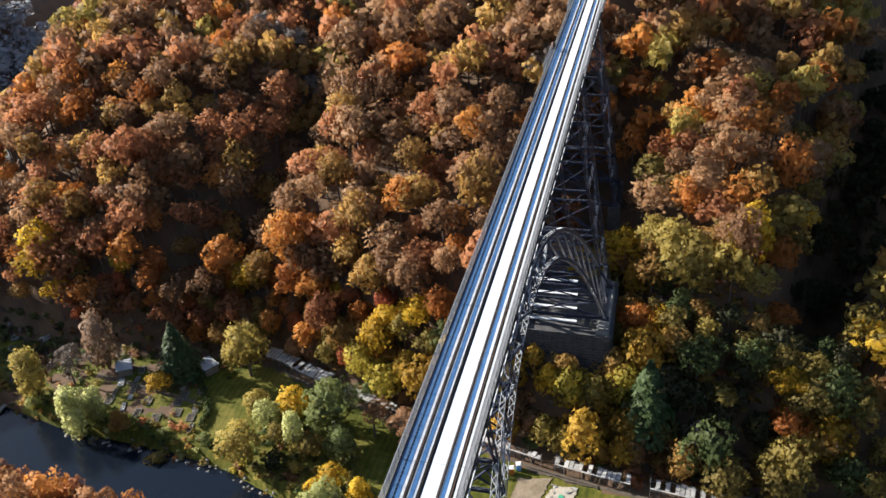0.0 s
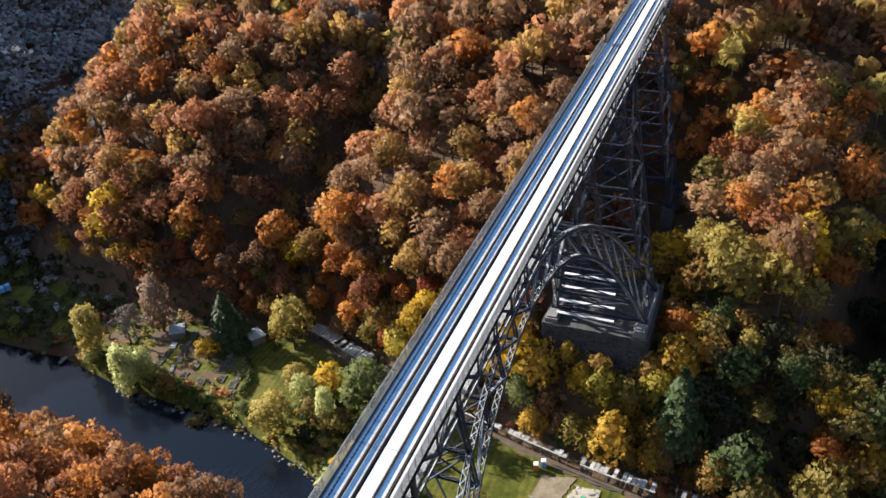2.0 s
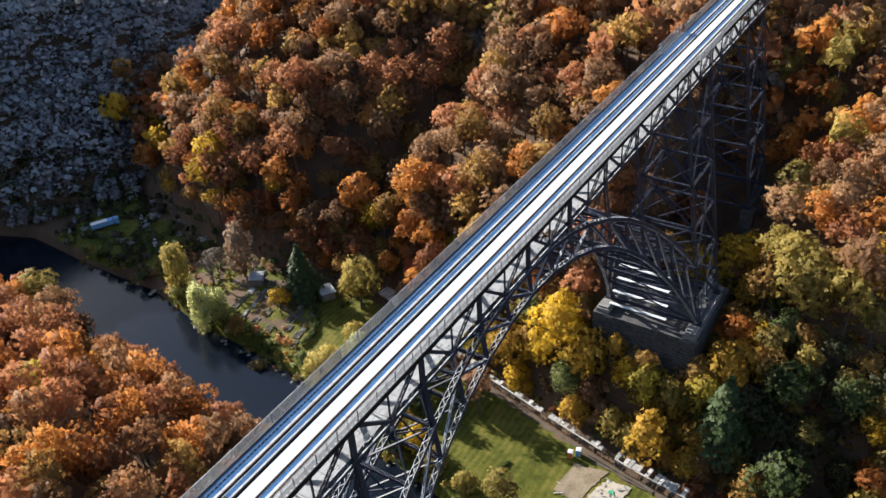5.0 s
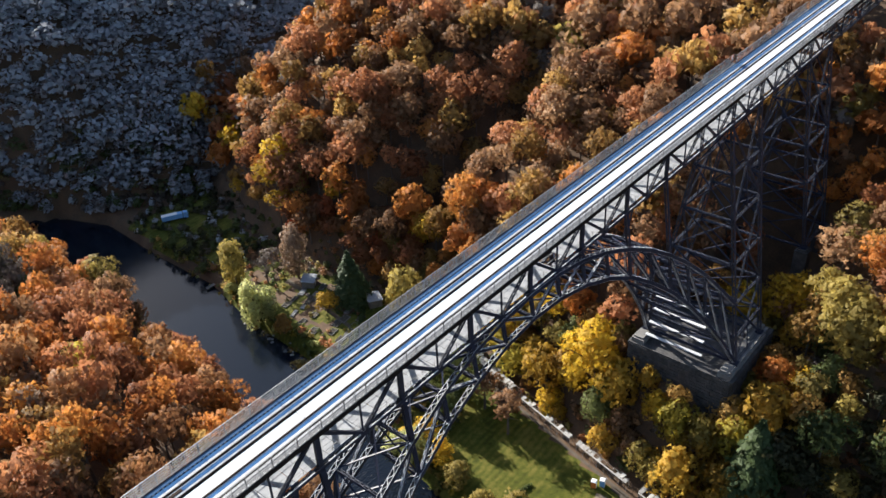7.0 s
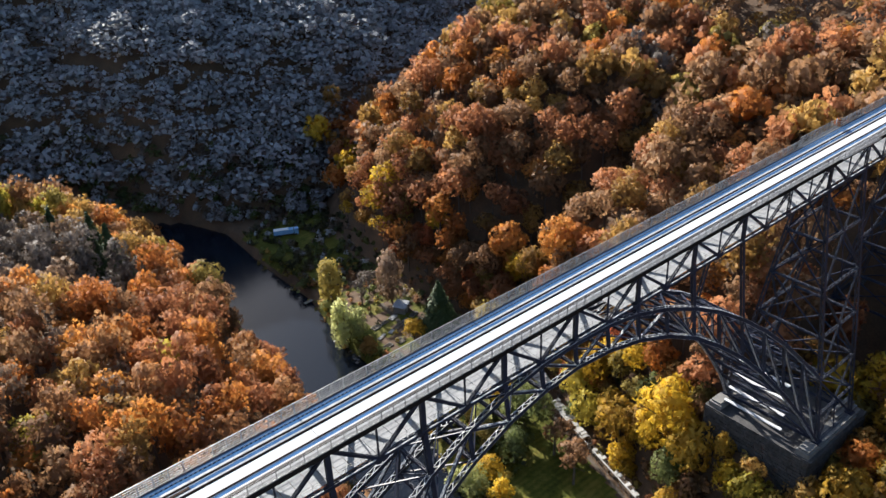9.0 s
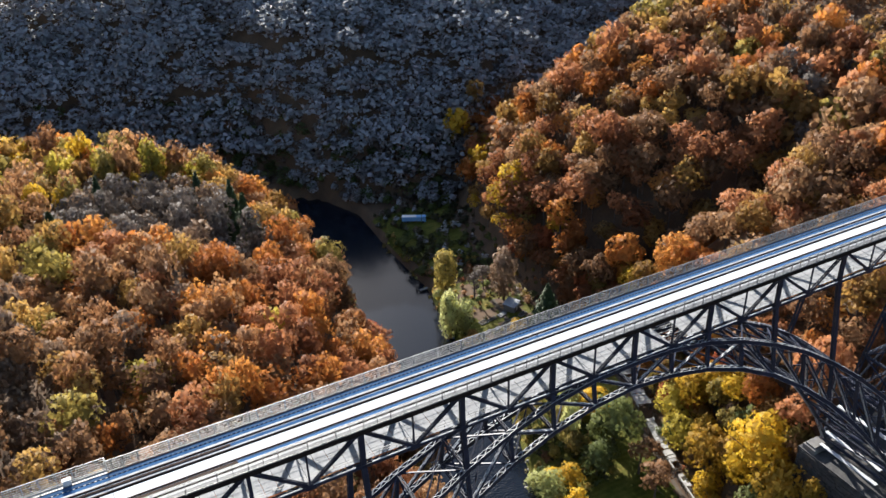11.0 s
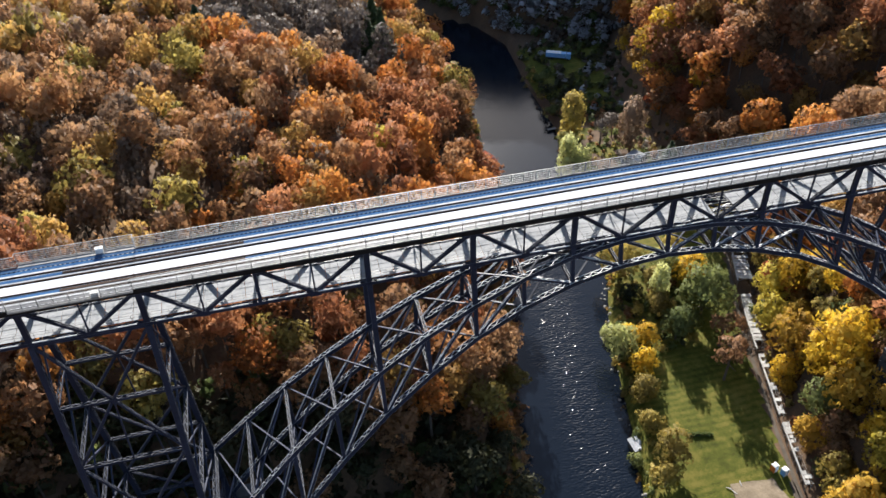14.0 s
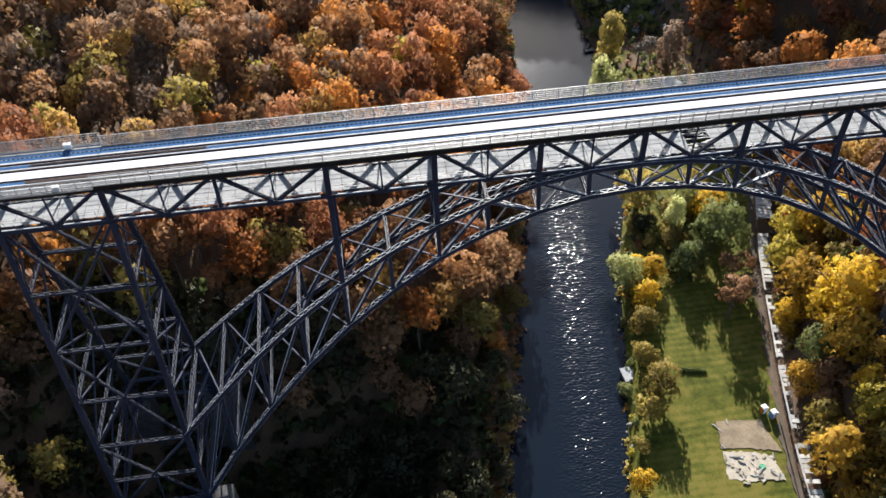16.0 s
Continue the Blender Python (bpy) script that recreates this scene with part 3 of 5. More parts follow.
def girder(side):
    y = side * SPREAD
    s = Solid()
    for z in (TOP, LOW):
        s.laced((X0, y, z), (X1, y, z), 0.62, 0.52, AXIS_Y, 0.95)
    g = part("girder", s, STEEL, bridge)
    columns = {k for k in range(K0, K1 + 1) if k % 2 == 0 and (abs(k) <= 6 or any(k in t for t in TOWERS))}
    for k in range(K0, K1 + 1):
        x = MID + k * HALF
        if k % 2 == 0:
            wide = 0.75 if k in columns else 0.42
            s = Solid().laced((x, y, LOW), (x, y, TOP), 0.5, wide, AXIS_Y, 0.8)
            if k in columns:
                s.box(x - wide / 2, y - 0.24, LOW, x + wide / 2, y - 0.18, TOP)
                s.box(x - wide / 2, y + 0.18, LOW, x + wide / 2, y + 0.24, TOP)
        else:
            s = Solid().beam((x, y, LOW), (x, y, TOP), 0.22, 0.22)
        s.box(x - 0.75, y - 0.33, (TOP if k % 2 == 0 else LOW) - 0.45, x + 0.75, y - 0.27, (TOP if k % 2 == 0 else LOW) + 0.45)
        s.box(x - 0.75, y + 0.27, (TOP if k % 2 == 0 else LOW) - 0.45, x + 0.75, y + 0.33, (TOP if k % 2 == 0 else LOW) + 0.45)
        part("post", s, STEEL, g)
        if k < K1:
            za, zb = (TOP, LOW) if k % 2 == 0 else (LOW, TOP)
            s = Solid().laced((x, y, za), (x + HALF, y, zb), 0.46, 0.42, AXIS_Y, 0.9, 0.1, 0.08)
            part("diagonal", s, STEEL, g)


girder(-1)
girder(1)


def girder_frames():
    """Cross frames between the girders, and the boarded work platform on their lower chords."""
    for k in range(K0, K1 + 1):
        x = MID + k * HALF
        s = Solid()
        s.laced((x, -SPREAD, LOW), (x, SPREAD, LOW), 0.4, 0.4, AXIS_X, 0.8)
        part("cross_frame", s, STEEL, bridge)
        s = Solid().beam((x, -SPREAD, TOP), (x, SPREAD, TOP), 0.3, 0.45, AXIS_X)
        if k % 2 == 0:
            s.beam((x, -SPREAD, TOP - 0.3), (x, -0.4, TOP - 2.2), 0.16, 0.16, AXIS_X)
            s.beam((x, SPREAD, TOP - 0.3), (x, 0.4, TOP - 2.2), 0.16, 0.16, AXIS_X)
        part("cross_beam", s, STEEL, bridge)
    plat = Solid()
    for y in (-1.9, -0.6, 0.6, 1.9):
        plat.box(X0, y - 0.06, LOW + 0.24, X1, y + 0.06, LOW + 0.40)
    p = part("work_platform", plat, GALV, bridge, "boarded work platform inside the girder")
    rng = random.Random(4)
    board = {}
    width = HALF / 4
    for k in range(-16 * 4, 18 * 4):
        x = MID + k * width
        if 4 <= k % 61 <= 5:
            continue
        for j in range(3):
            y0 = -2.3 + j * 1.55
            if "b" not in board:
                board["b"] = Solid().box(0.035, 0.02, 0, width - 0.035, 1.53, 0.05).mesh("platform_board", BOARD)
            ob = new("platform_board", board["b"])
            ob.parent = p
            ob.location = (x, y0, LOW + 0.40 + rng.uniform(0, 0.015))
    s = Solid()
    for y in (-2.25, 2.25):
        for z in (LOW + 0.95, LOW + 1.4):
            s.box(X0 + 110, y - 0.025, z - 0.025, X1 - 100, y + 0.025, z + 0.025)
        x = X0 + 110
        while x < X1 - 100:
            s.box(x - 0.025, y - 0.025, LOW + 0.4, x + 0.025, y + 0.025, LOW + 1.42)
            x += 2.5
    part("platform_handrail", s, GALV, p)
    # broken white strips added for the sunlight along the near lower chord
    for k in range(-16, 18):
        a, b = MID + k * HALF + rng.uniform(0.3, 1.2), MID + (k + 1) * HALF - rng.uniform(0.3, 1.8)
        part("sunlit_edge", Solid().box(a, -3.06, LOW + 0.27, b, -2.94, LOW + 0.42), WHITE_DECK, p, "white strip added as the chord's sunlit edge")


girder_frames()


def arch_rib(side):
    def at(u, z):
        return Vector((MID + u, side * lean(z), z))

    s = Solid()
    for e in (-1, 1):
        for j in range(10):
            u0, u1 = e * j * 7.6, e * (j + 1) * 7.6
            s.laced(at(u0, upper_arch(u0)), at(u1, upper_arch(u1)), 0.85, 0.75, AXIS_Y, 0.85, 0.11)
            if j == 9:
                u1 = e * 75.2
            s.laced(at(u0, lower_arch(u0)), at(u1, lower_arch(u1)), 0.85, 0.75, AXIS_Y, 0.85, 0.11)
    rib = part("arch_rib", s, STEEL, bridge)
    for e in (-1, 1):
        for j in range(0 if e > 0 else 1, 10):
            u = e * j * 7.6
            s = Solid().laced(at(u, lower_arch(u)), at(u, upper_arch(u)), 0.5, 0.5, AXIS_Y, 0.9)
            part("arch_post", s, STEEL, rib)
        for j in range(10):
            u0, u1 = e * j * 7.6, e * (j + 1) * 7.6
            a, b = at(u0, lower_arch(u0)), at(u1, upper_arch(u1))
            if j >= 3:
                a, b = at(u0, upper_arch(u0)), at(u1 if j < 9 else e * 75.2, lower_arch(u1))
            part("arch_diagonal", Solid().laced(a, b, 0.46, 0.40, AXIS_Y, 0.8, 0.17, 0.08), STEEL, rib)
    # columns that carry the girder
    for k in (-6, -4, -2, 2, 4, 6):
        u = k * HALF
        if upper_arch(u) < LOW - 1.0:
            part("column", Solid().laced(at(u, upper_arch(u)), at(u, LOW - 0.2), 0.7, 0.7, AXIS_Y, 0.9), STEEL, rib)


arch_rib(-1)
arch_rib(1)


def arch_bracing():
    for chord in (lower_arch, upper_arch):
        for e in (-1, 1):
            for j in range(0 if e > 0 else 1, 11):
                u = e * min(j * 7.6, 75.2)
                z = chord(u)
                w = lean(z)
                x = MID + u
                s = Solid().laced((x, -w, z), (x, w, z), 0.5, 0.45, AXIS_X, 0.85, 0.1, 0.09)
                part("cross_strut", s, STEEL, bridge)
                if j < 10:
                    u1 = e * min((j + 1) * 7.6, 75.2)
                    z1 = chord(u1)
                    w1 = lean(z1)
                    for f in (-1, 1):
                        s = Solid().beam((x, f * w, z), (MID + u1, -f * w1, z1), 0.24, 0.24, Vector((0, 0, 1)))
                        part("wind_brace", s, STEEL, bridge)
    for e in (-1, 1):
        for j in range(3, 10):
            u = e * j * 7.6
            zl, zu = lower_arch(u), upper_arch(u)
            x = MID + u
            for f in (-1, 1):
                part("sway_brace", Solid().beam((x, f * lean(zl), zl), (x, -f * lean(zu), zu), 0.2, 0.2, AXIS_X), STEEL, bridge)


arch_bracing()


def tower(ka, kb, levels):
    """A trestle tower with four leaning legs, struts and crossed braces; levels from the girder down."""
    xa, xb = MID + ka * HALF, MID + kb * HALF
    t = empty("trestle_tower", parent=bridge)
    zt, zb = levels[0], levels[-1]
    for x in (xa, xb):
        for e in (-1, 1):
            s = Solid().laced((x, e * lean(zb), zb), (x, e * lean(zt), zt), 0.8, 0.8, AXIS_Y, 1.0, 0.14)
            s.box(x - 0.9, e * lean(zb) - 0.9, zb - 0.5, x + 0.9, e * lean(zb) + 0.9, zb + 0.3)
            part("leg", s, STEEL, t)
    for i, z in enumerate(levels):
        w = lean(z)
        for e in (-1, 1):
            part("strut", Solid().laced((xa, e * w, z), (xb, e * w, z), 0.62, 0.4, AXIS_Y, 0.85, 0.1, 0.09), STEEL, t)
        for x in (xa, xb):
            part("strut", Solid().laced((x, -w, z), (x, w, z), 0.62, 0.4, AXIS_X, 0.85, 0.1, 0.09), STEEL, t)
    i = 0
    while i + 1 < len(levels):
        j = min(i + 2, len(levels) - 1)
        z0, z1 = levels[i], levels[j]
        for e in (-1, 1):
            for a, b in ((xa, xb), (xb, xa)):
                part("brace", Solid().laced((a, e * lean(z0), z0), (b, e * lean(z1), z1), 0.42, 0.34, AXIS_Y, 0.9, 0.09, 0.08), STEEL, t)
        for x in (xa, xb):
            for m in range(i, j):
                p0, p1 = levels[m], levels[m + 1]
                for e in (-1, 1):
                    part("brace", Solid().beam((x, e * lean(p0), p0), (x, -e * lean(p1), p1), 0.26, 0.26, AXIS_X), STEEL, t)
        # centre hangers on the inner struts
        xm = (xa + xb) / 2
        for e in (-1, 1):
            if j - i == 2:
                zm = levels[i + 1]
                part("hanger", Solid().beam((xm, e * lean(zm), zm), (xm, e * lean(z1), z1), 0.22, 0.22), STEEL, t)
        i = j
    return t


MAIN_LEVELS = (99.2, 87.8, 76.3, 65.0, 54.0, 44.8, 37.5)
tower(-12, -10, MAIN_LEVELS)
tower(10, 12, MAIN_LEVELS)
tower(16, 18, (99.2, 88.0, 76.5, 66.0, 56.0, 47.0))
tower(-18, -16, (99.2, 88.0, 76.5, 66.0, 56.0))


def pier(xa, xb, half, z_low, z_top, name="masonry_pier", stones_above=23.0):
    """A battered masonry pier of coursed stone blocks."""
    top = empty(name)
    tagged(top, "grey coursed stone pier under the steel tower legs", "bridge pier")
    core = Solid().box(xa + 0.35, -half + 0.35, z_low, xb - 0.35, half - 0.35, z_top - 0.3)
    part("core", core, STONE, top)
    rng = random.Random(int(xa * 10))
    z = z_low
    course = Solid()
    cap = Solid().box(xa - 0.35, -half - 0.35, z_top - 0.35, xb + 0.35, half + 0.35, z_top)
    part("cap_stone", cap, STONE, top)
    count = 0
    while z < z_top - 0.4:
        dz = min(0.95, z_top - 0.35 - z)
        for axis, lo, hi, fixed in (("x", xa, xb, -half), ("x", xa, xb, half), ("y", -half, half, xa), ("y", -half, half, xb)):
            p = lo + rng.uniform(-0.8, 0)
            while p < hi:
                q = min(p + rng.choice((1.6, 2.1, 2.6)), hi)
                a = max(p, lo)
                out = rng.uniform(-0.14, 0.10)
                if q - a > 0.3:
                    if z > stones_above and fixed != half and fixed != xb and count < 300:
                        count += 1
                        if axis == "x":
                            one = Solid().box(a + 0.06, fixed - 0.5 - out, z + 0.06, q - 0.06, fixed + 0.5 + out, z + dz - 0.06)
                        else:
                            one = Solid().box(fixed - 0.5 - out, a + 0.06, z + 0.06, fixed + 0.5 + out, q - 0.06, z + dz - 0.06)
                        part("stone_block", one, STONE, top)
                    elif axis == "x":
                        course.box(a + 0.06, fixed - 0.5 - out, z + 0.06, q - 0.06, fixed + 0.5 + out, z + dz - 0.06)
                    else:
                        course.box(fixed - 0.5 - out, a + 0.06, z + 0.06, fixed + 0.5 + out, q - 0.06, z + dz - 0.06)
                p = q
        z += dz
    tagged(part("masonry", course, STONE, top), kind="stuff")
    # stepped courses of paler dressed stone that carry the legs at both ends
    for sy in (-1, 1):
        for i in range(4):
            x = xb - 11.0 + i * 0.9
            while x < xb - 0.6:
                w = rng.choice((1.1, 1.4, 1.8))
                y0 = sy * (half - 1.3 - i * 0.95)
                part("stone_block", Solid().box(x, y0 - 0.45, z_top + i * 0.62, min(x + w, xb - 0.4) - 0.07, y0 + 0.45, z_top + (i + 1) * 0.62 - rng.uniform(0.02, 0.12)), PLINTH, top, "paler dressed stone")
                x += w
    return top


pier(62.5, 88.0, 13.8, 8.0, 36.3)


def footing(x, y, z0, z1, wx, wy):
    s = Solid()
    s.box(x - wx / 2, y - wy / 2, z0, x + wx / 2, y + wy / 2, z1)
    s.box(x - wx / 2 + 0.4, y - wy / 2 + 0.4, z1, x + wx / 2 - 0.4, y + wy / 2 - 0.4, z1 + 0.5)
    ob = new("leg_plinth", s.mesh("leg_plinth", PLINTH if 0 < x < 90 else STONE))
    return tagged(ob, "grey stone plinth carrying a steel leg", "plinth", "leg plinths")


for k in (-12, -10):
    for sy in (-1, 1):
        footing(MID + k * HALF, sy * lean(37.0), 8.0, 36.4, 4.2, 4.2)
for sy in (-1, 1):
    footing(MID - 73.5, sy * lean(38.0), 6.0, 37.2, 4.0, 3.6)
for sx in (1,):
    for sy in (-1, 1):
        footing(MID + sx * 83.5, sy * 11.7, 36.3 if sx > 0 else 35.0, 37.0, 17.0, 3.6)
        footing(MID + sx * 72.5, sy * 11.7, 36.3 if sx > 0 else 34.9, 37.6, 4.5, 3.4)

for k, z0, z1 in ((16, 34.0, 46.8), (18, 38.0, 46.8), (-16, 40.0, 55.8), (-18, 40.0, 55.8)):
    for sy in (-1, 1):
        footing(MID + k * HALF, sy * lean(z1), z0, z1 - 0.5, 3.6, 3.6)


def gangways():
    """Boarded gangways between the arch feet on the sunny side."""
    for z in (51.2, 47.0, 42.5, 38.2):
        ya, yb = -4.6, lean(z) - 1.0
        s = Solid()
        n = 9
        for i in range(n):
            y0 = ya + (yb - ya) * i / n
            s.box(64.9, y0 + 0.02, z, 65.8, y0 + (yb - ya) / n - 0.02, z + 0.06)
        s.box(64.9, ya, z - 0.16, 65.0, yb, z)
        s.box(65.7, ya, z - 0.16, 65.8, yb, z)
        part("gangway", s, WHITE_DECK, bridge, "white boarded gangway between the arch feet")


gangways()


# ---- woods ----
def crown_cards(seed, count, kind="round", card=0.15, filled=True):
    """Leaf cards of a crown of radius and half height 1 round the origin, plus a few inner clumps. Returns corners (n, 4, 3)."""
    g = np.random.RandomState(seed)
    lobes = []
    if kind == "round":
        for _ in range(30):
            d = g.normal(size=3)
            d /= np.linalg.norm(d)
            d[2] = d[2] * 0.8 + 0.12
            lobes.append((d * g.uniform(0.40, 0.84), g.uniform(0.17, 0.40)))
        lobes.append((np.array((0, 0, 0.55)), 0.42))
    elif kind == "tall":
        for i in range(14):
            z = -0.8 + 1.6 * i / 13
            w = 0.62 * math.sqrt(max(1 - (z * 0.92) ** 2, 0.05))
            a = g.uniform(0, 6.28)
            lobes.append((np.array((math.cos(a) * w * 0.5, math.sin(a) * w * 0.5, z)), 0.20 + 0.42 * w))
    elif kind == "open":
        for _ in range(11):
            d = g.normal(size=3)
            d /= np.linalg.norm(d)
            d[2] = d[2] * 0.8 + 0.1
            lobes.append((d * g.uniform(0.35, 0.75), g.uniform(0.22, 0.36)))
    cards = []
    if kind == "cone":
        for i in range(count):
            z = 1 - 2 * g.uniform(0, 1) ** 0.75
            tier = (z * 7.0) % 1.0
            r = (1 - z) / 2 * (0.70 + 0.45 * (1 - tier)) + 0.02
            a = g.uniform(0, 6.283)
            rr = r * g.uniform(0.55, 1.0)
            c = np.array((math.cos(a) * rr, math.sin(a) * rr, z - 0.10 * rr))
            n = np.array((math.cos(a) * 0.6, math.sin(a) * 0.6, 0.8)) + g.normal(size=3) * 0.3
            cards.append((c, n, card * g.uniform(0.7, 1.3), 1.9, n))
    else:
        rad = np.array([l[1] ** 2 for l in lobes])
        pick = g.choice(len(lobes), size=count * 2, p=rad / rad.sum())
        for k in pick:
            c0, r0 = lobes[k]
            d = g.normal(size=3)
            d /= np.linalg.norm(d)
            if d[2] < -0.55:
                continue
            c = c0 + d * r0 * g.uniform(0.74, 1.24)
            if any(np.linalg.norm(c - c1) < r1 * 0.70 for c1, r1 in lobes):
                continue
            n = d + g.normal(size=3) * 0.7
            cards.append((c, n, card * g.uniform(0.6, 1.35), g.uniform(0.8, 1.5), d * 0.55 + c * 0.9))
            if len(cards) >= count:
                break
    out, soft = np.empty((len(cards), 4, 3)), np.empty((len(cards), 4, 3))
    for i, (c, n, size, long, way) in enumerate(cards):
        n = n / np.linalg.norm(n)
        t = np.cross(n, g.normal(size=3))
        t /= np.linalg.norm(t)
        b = np.cross(n, t)
        t, b = t * size * 0.5 * long, b * size * 0.5
        bend = n * size * 0.18
        out[i] = (c - t * 0.9 - bend, c - b, c + t - bend, c + b)
        soft[i] = way / np.linalg.norm(way) + n * 0.25
    # inner clumps keep light from passing straight through
    core = []
    inner = [(np.array((0, 0, 0.08)), 0.98)] + lobes[:3] if kind == "round" else lobes if kind == "tall" else []
    for c0, r0 in inner:
        r = r0 * 0.58
        p = [c0 + np.array(v) * r for v in ((1, 0, 0), (0, 1, 0), (-1, 0, 0), (0, -1, 0))]
        up, dn = c0 + np.array((0, 0, r)), c0 - np.array((0, 0, r))
        for j in range(4):
            core.append((p[j], p[(j + 1) % 4], up, up))
            core.append((p[(j + 1) % 4], p[j], dn, dn))
    if kind == "cone":
        for j in range(6):
            a0, a1 = j * 1.0472, (j + 1) * 1.0472
            core.append((np.array((math.cos(a0) * 0.62, math.sin(a0) * 0.62, -0.95)), np.array((math.cos(a1) * 0.62, math.sin(a1) * 0.62, -0.95)), np.array((0, 0, 0.8)), np.array((0, 0, 0.8))))
    if core and filled:
        core = np.array(core)
        flat = np.repeat((core.mean(1) - core.mean((0, 1)))[:, None, :], 4, 1)
        out, soft = np.concatenate([out, core]), np.concatenate([soft, flat])
    return out, soft / np.linalg.norm(soft, axis=-1, keepdims=True)


def trunk_solid(seed, tall, low, radius, limbs, spread):
    rng = random.Random(seed)
    s = Solid()
    bend = Vector((rng.uniform(-0.3, 0.3), rng.uniform(-0.3, 0.3), low))
    s.tube((0, 0, -0.6), bend, radius, radius * 0.72)
    s.tube(bend, (bend.x * 1.4, bend.y * 1.4, tall), radius * 0.72, radius * 0.15, 5)
    for i in range(limbs):
        a = 2 * math.pi * (i + rng.uniform(-0.3, 0.3)) / limbs
        z = low + (tall - low) * rng.uniform(0.0, 0.55)
        r = spread * rng.uniform(0.55, 0.9)
        s.tube((bend.x, bend.y, z), (math.cos(a) * r, math.sin(a) * r, z + r * rng.uniform(0.5, 1.0)), radius * 0.4, radius * 0.08, 4)
    return s


FORMS = {  # kind, radius, half height of the crown, height of its middle, leaf cards, card size
    "round": ("round", 5.0, 5.6, 10.2, 1300, 0.135),
    "broad": ("round", 5.6, 4.6, 8.4, 1350, 0.135),
    "open": ("open", 5.0, 5.6, 10.0, 680, 0.14),
    "full": ("round", 4.9, 5.6, 5.6, 1250, 0.134),
    "tall": ("tall", 4.2, 8.2, 9.4, 1300, 0.135),
    "bush": ("round", 3.4, 2.9, 2.5, 700, 0.16),
    "cone": ("cone", 6.6, 9.0, 9.8, 2400, 0.11),
    "larch": ("tall", 4.4, 6.6, 9.0, 700, 0.17),
}
WORDS = {"rust": "rust-brown", "orange": "bright orange", "brown": "brown", "ochre": "ochre", "yellow": "golden yellow", "olive": "olive", "green": "dull green",
         "pale": "pale silvery-green", "red": "red", "hazed": "hazed russet", "mauve": "thinning mauve-brown", "lime": "lime-yellow", "gold": "old-gold", "bare": "nearly bare grey-brown", "haze_grey": "leafless haze-grey", "spruce": "dark green", "shade": "shade-darkened green"}
made_trees = {}
tree_rng = random.Random(11)


def tree(form, species, x, y, size=1.0, tall=1.0):
    """One tree or bush on the ground; the first of each sort is built, the others share its meshes."""
    variant = tree_rng.randrange(3)
    key = (form, species, variant)
    z = float(height(x, y)) - 0.1
    m = Matrix.LocRotScale((x, y, z), Euler((0, 0, tree_rng.uniform(0, 6.28))), (size, size, size * tall))
    if key in made_trees:
        return copy_thing(made_trees[key], m)
    kind, r, h, mid, count, card = FORMS[form]
    seed = sum(ord(c) for c in form) + 17 * variant
    if species == "bare":
        count = int(count * 0.75)
    q, soft = crown_cards(seed, count, kind, card)
    q = q * np.array((r, r, h)) + np.array((0, 0, mid))
    name = "conifer_tree" if form in ("cone", "larch") else "bush" if form == "bush" else "poplar_tree" if form == "tall" else "broadleaf_tree"
    where = {"bush": "bush on the river meadow", "cone": "spruce tree standing among autumn trees", "tall": "slender poplar by the river", "larch": "tinted larch on the ridge of the spur"}.get(form, "leaved autumn tree on the valley side")
    t = tagged(empty(name), WORDS[species] + " " + where, "bush" if form == "bush" else "tree", "valley trees")
    co = q.reshape(-1, 3)
    faces = np.arange(len(co)).reshape(-1, 4)
    me = quad_mesh("crown", co, faces, np.zeros(len(faces)), [LEAF[species]], None, soft.reshape(-1, 3))
    c = new("crown", me)
    c.parent = t
    part("trunk", trunk_solid(seed, mid + h * 0.55, max(mid - h * 0.75, 0.4), 0.34 if form != "bush" else 0.14, 6 if form not in ("cone", "larch") else 0, r), BARK, t)
    t.matrix_basis = m
    made_trees[key] = t
    return t


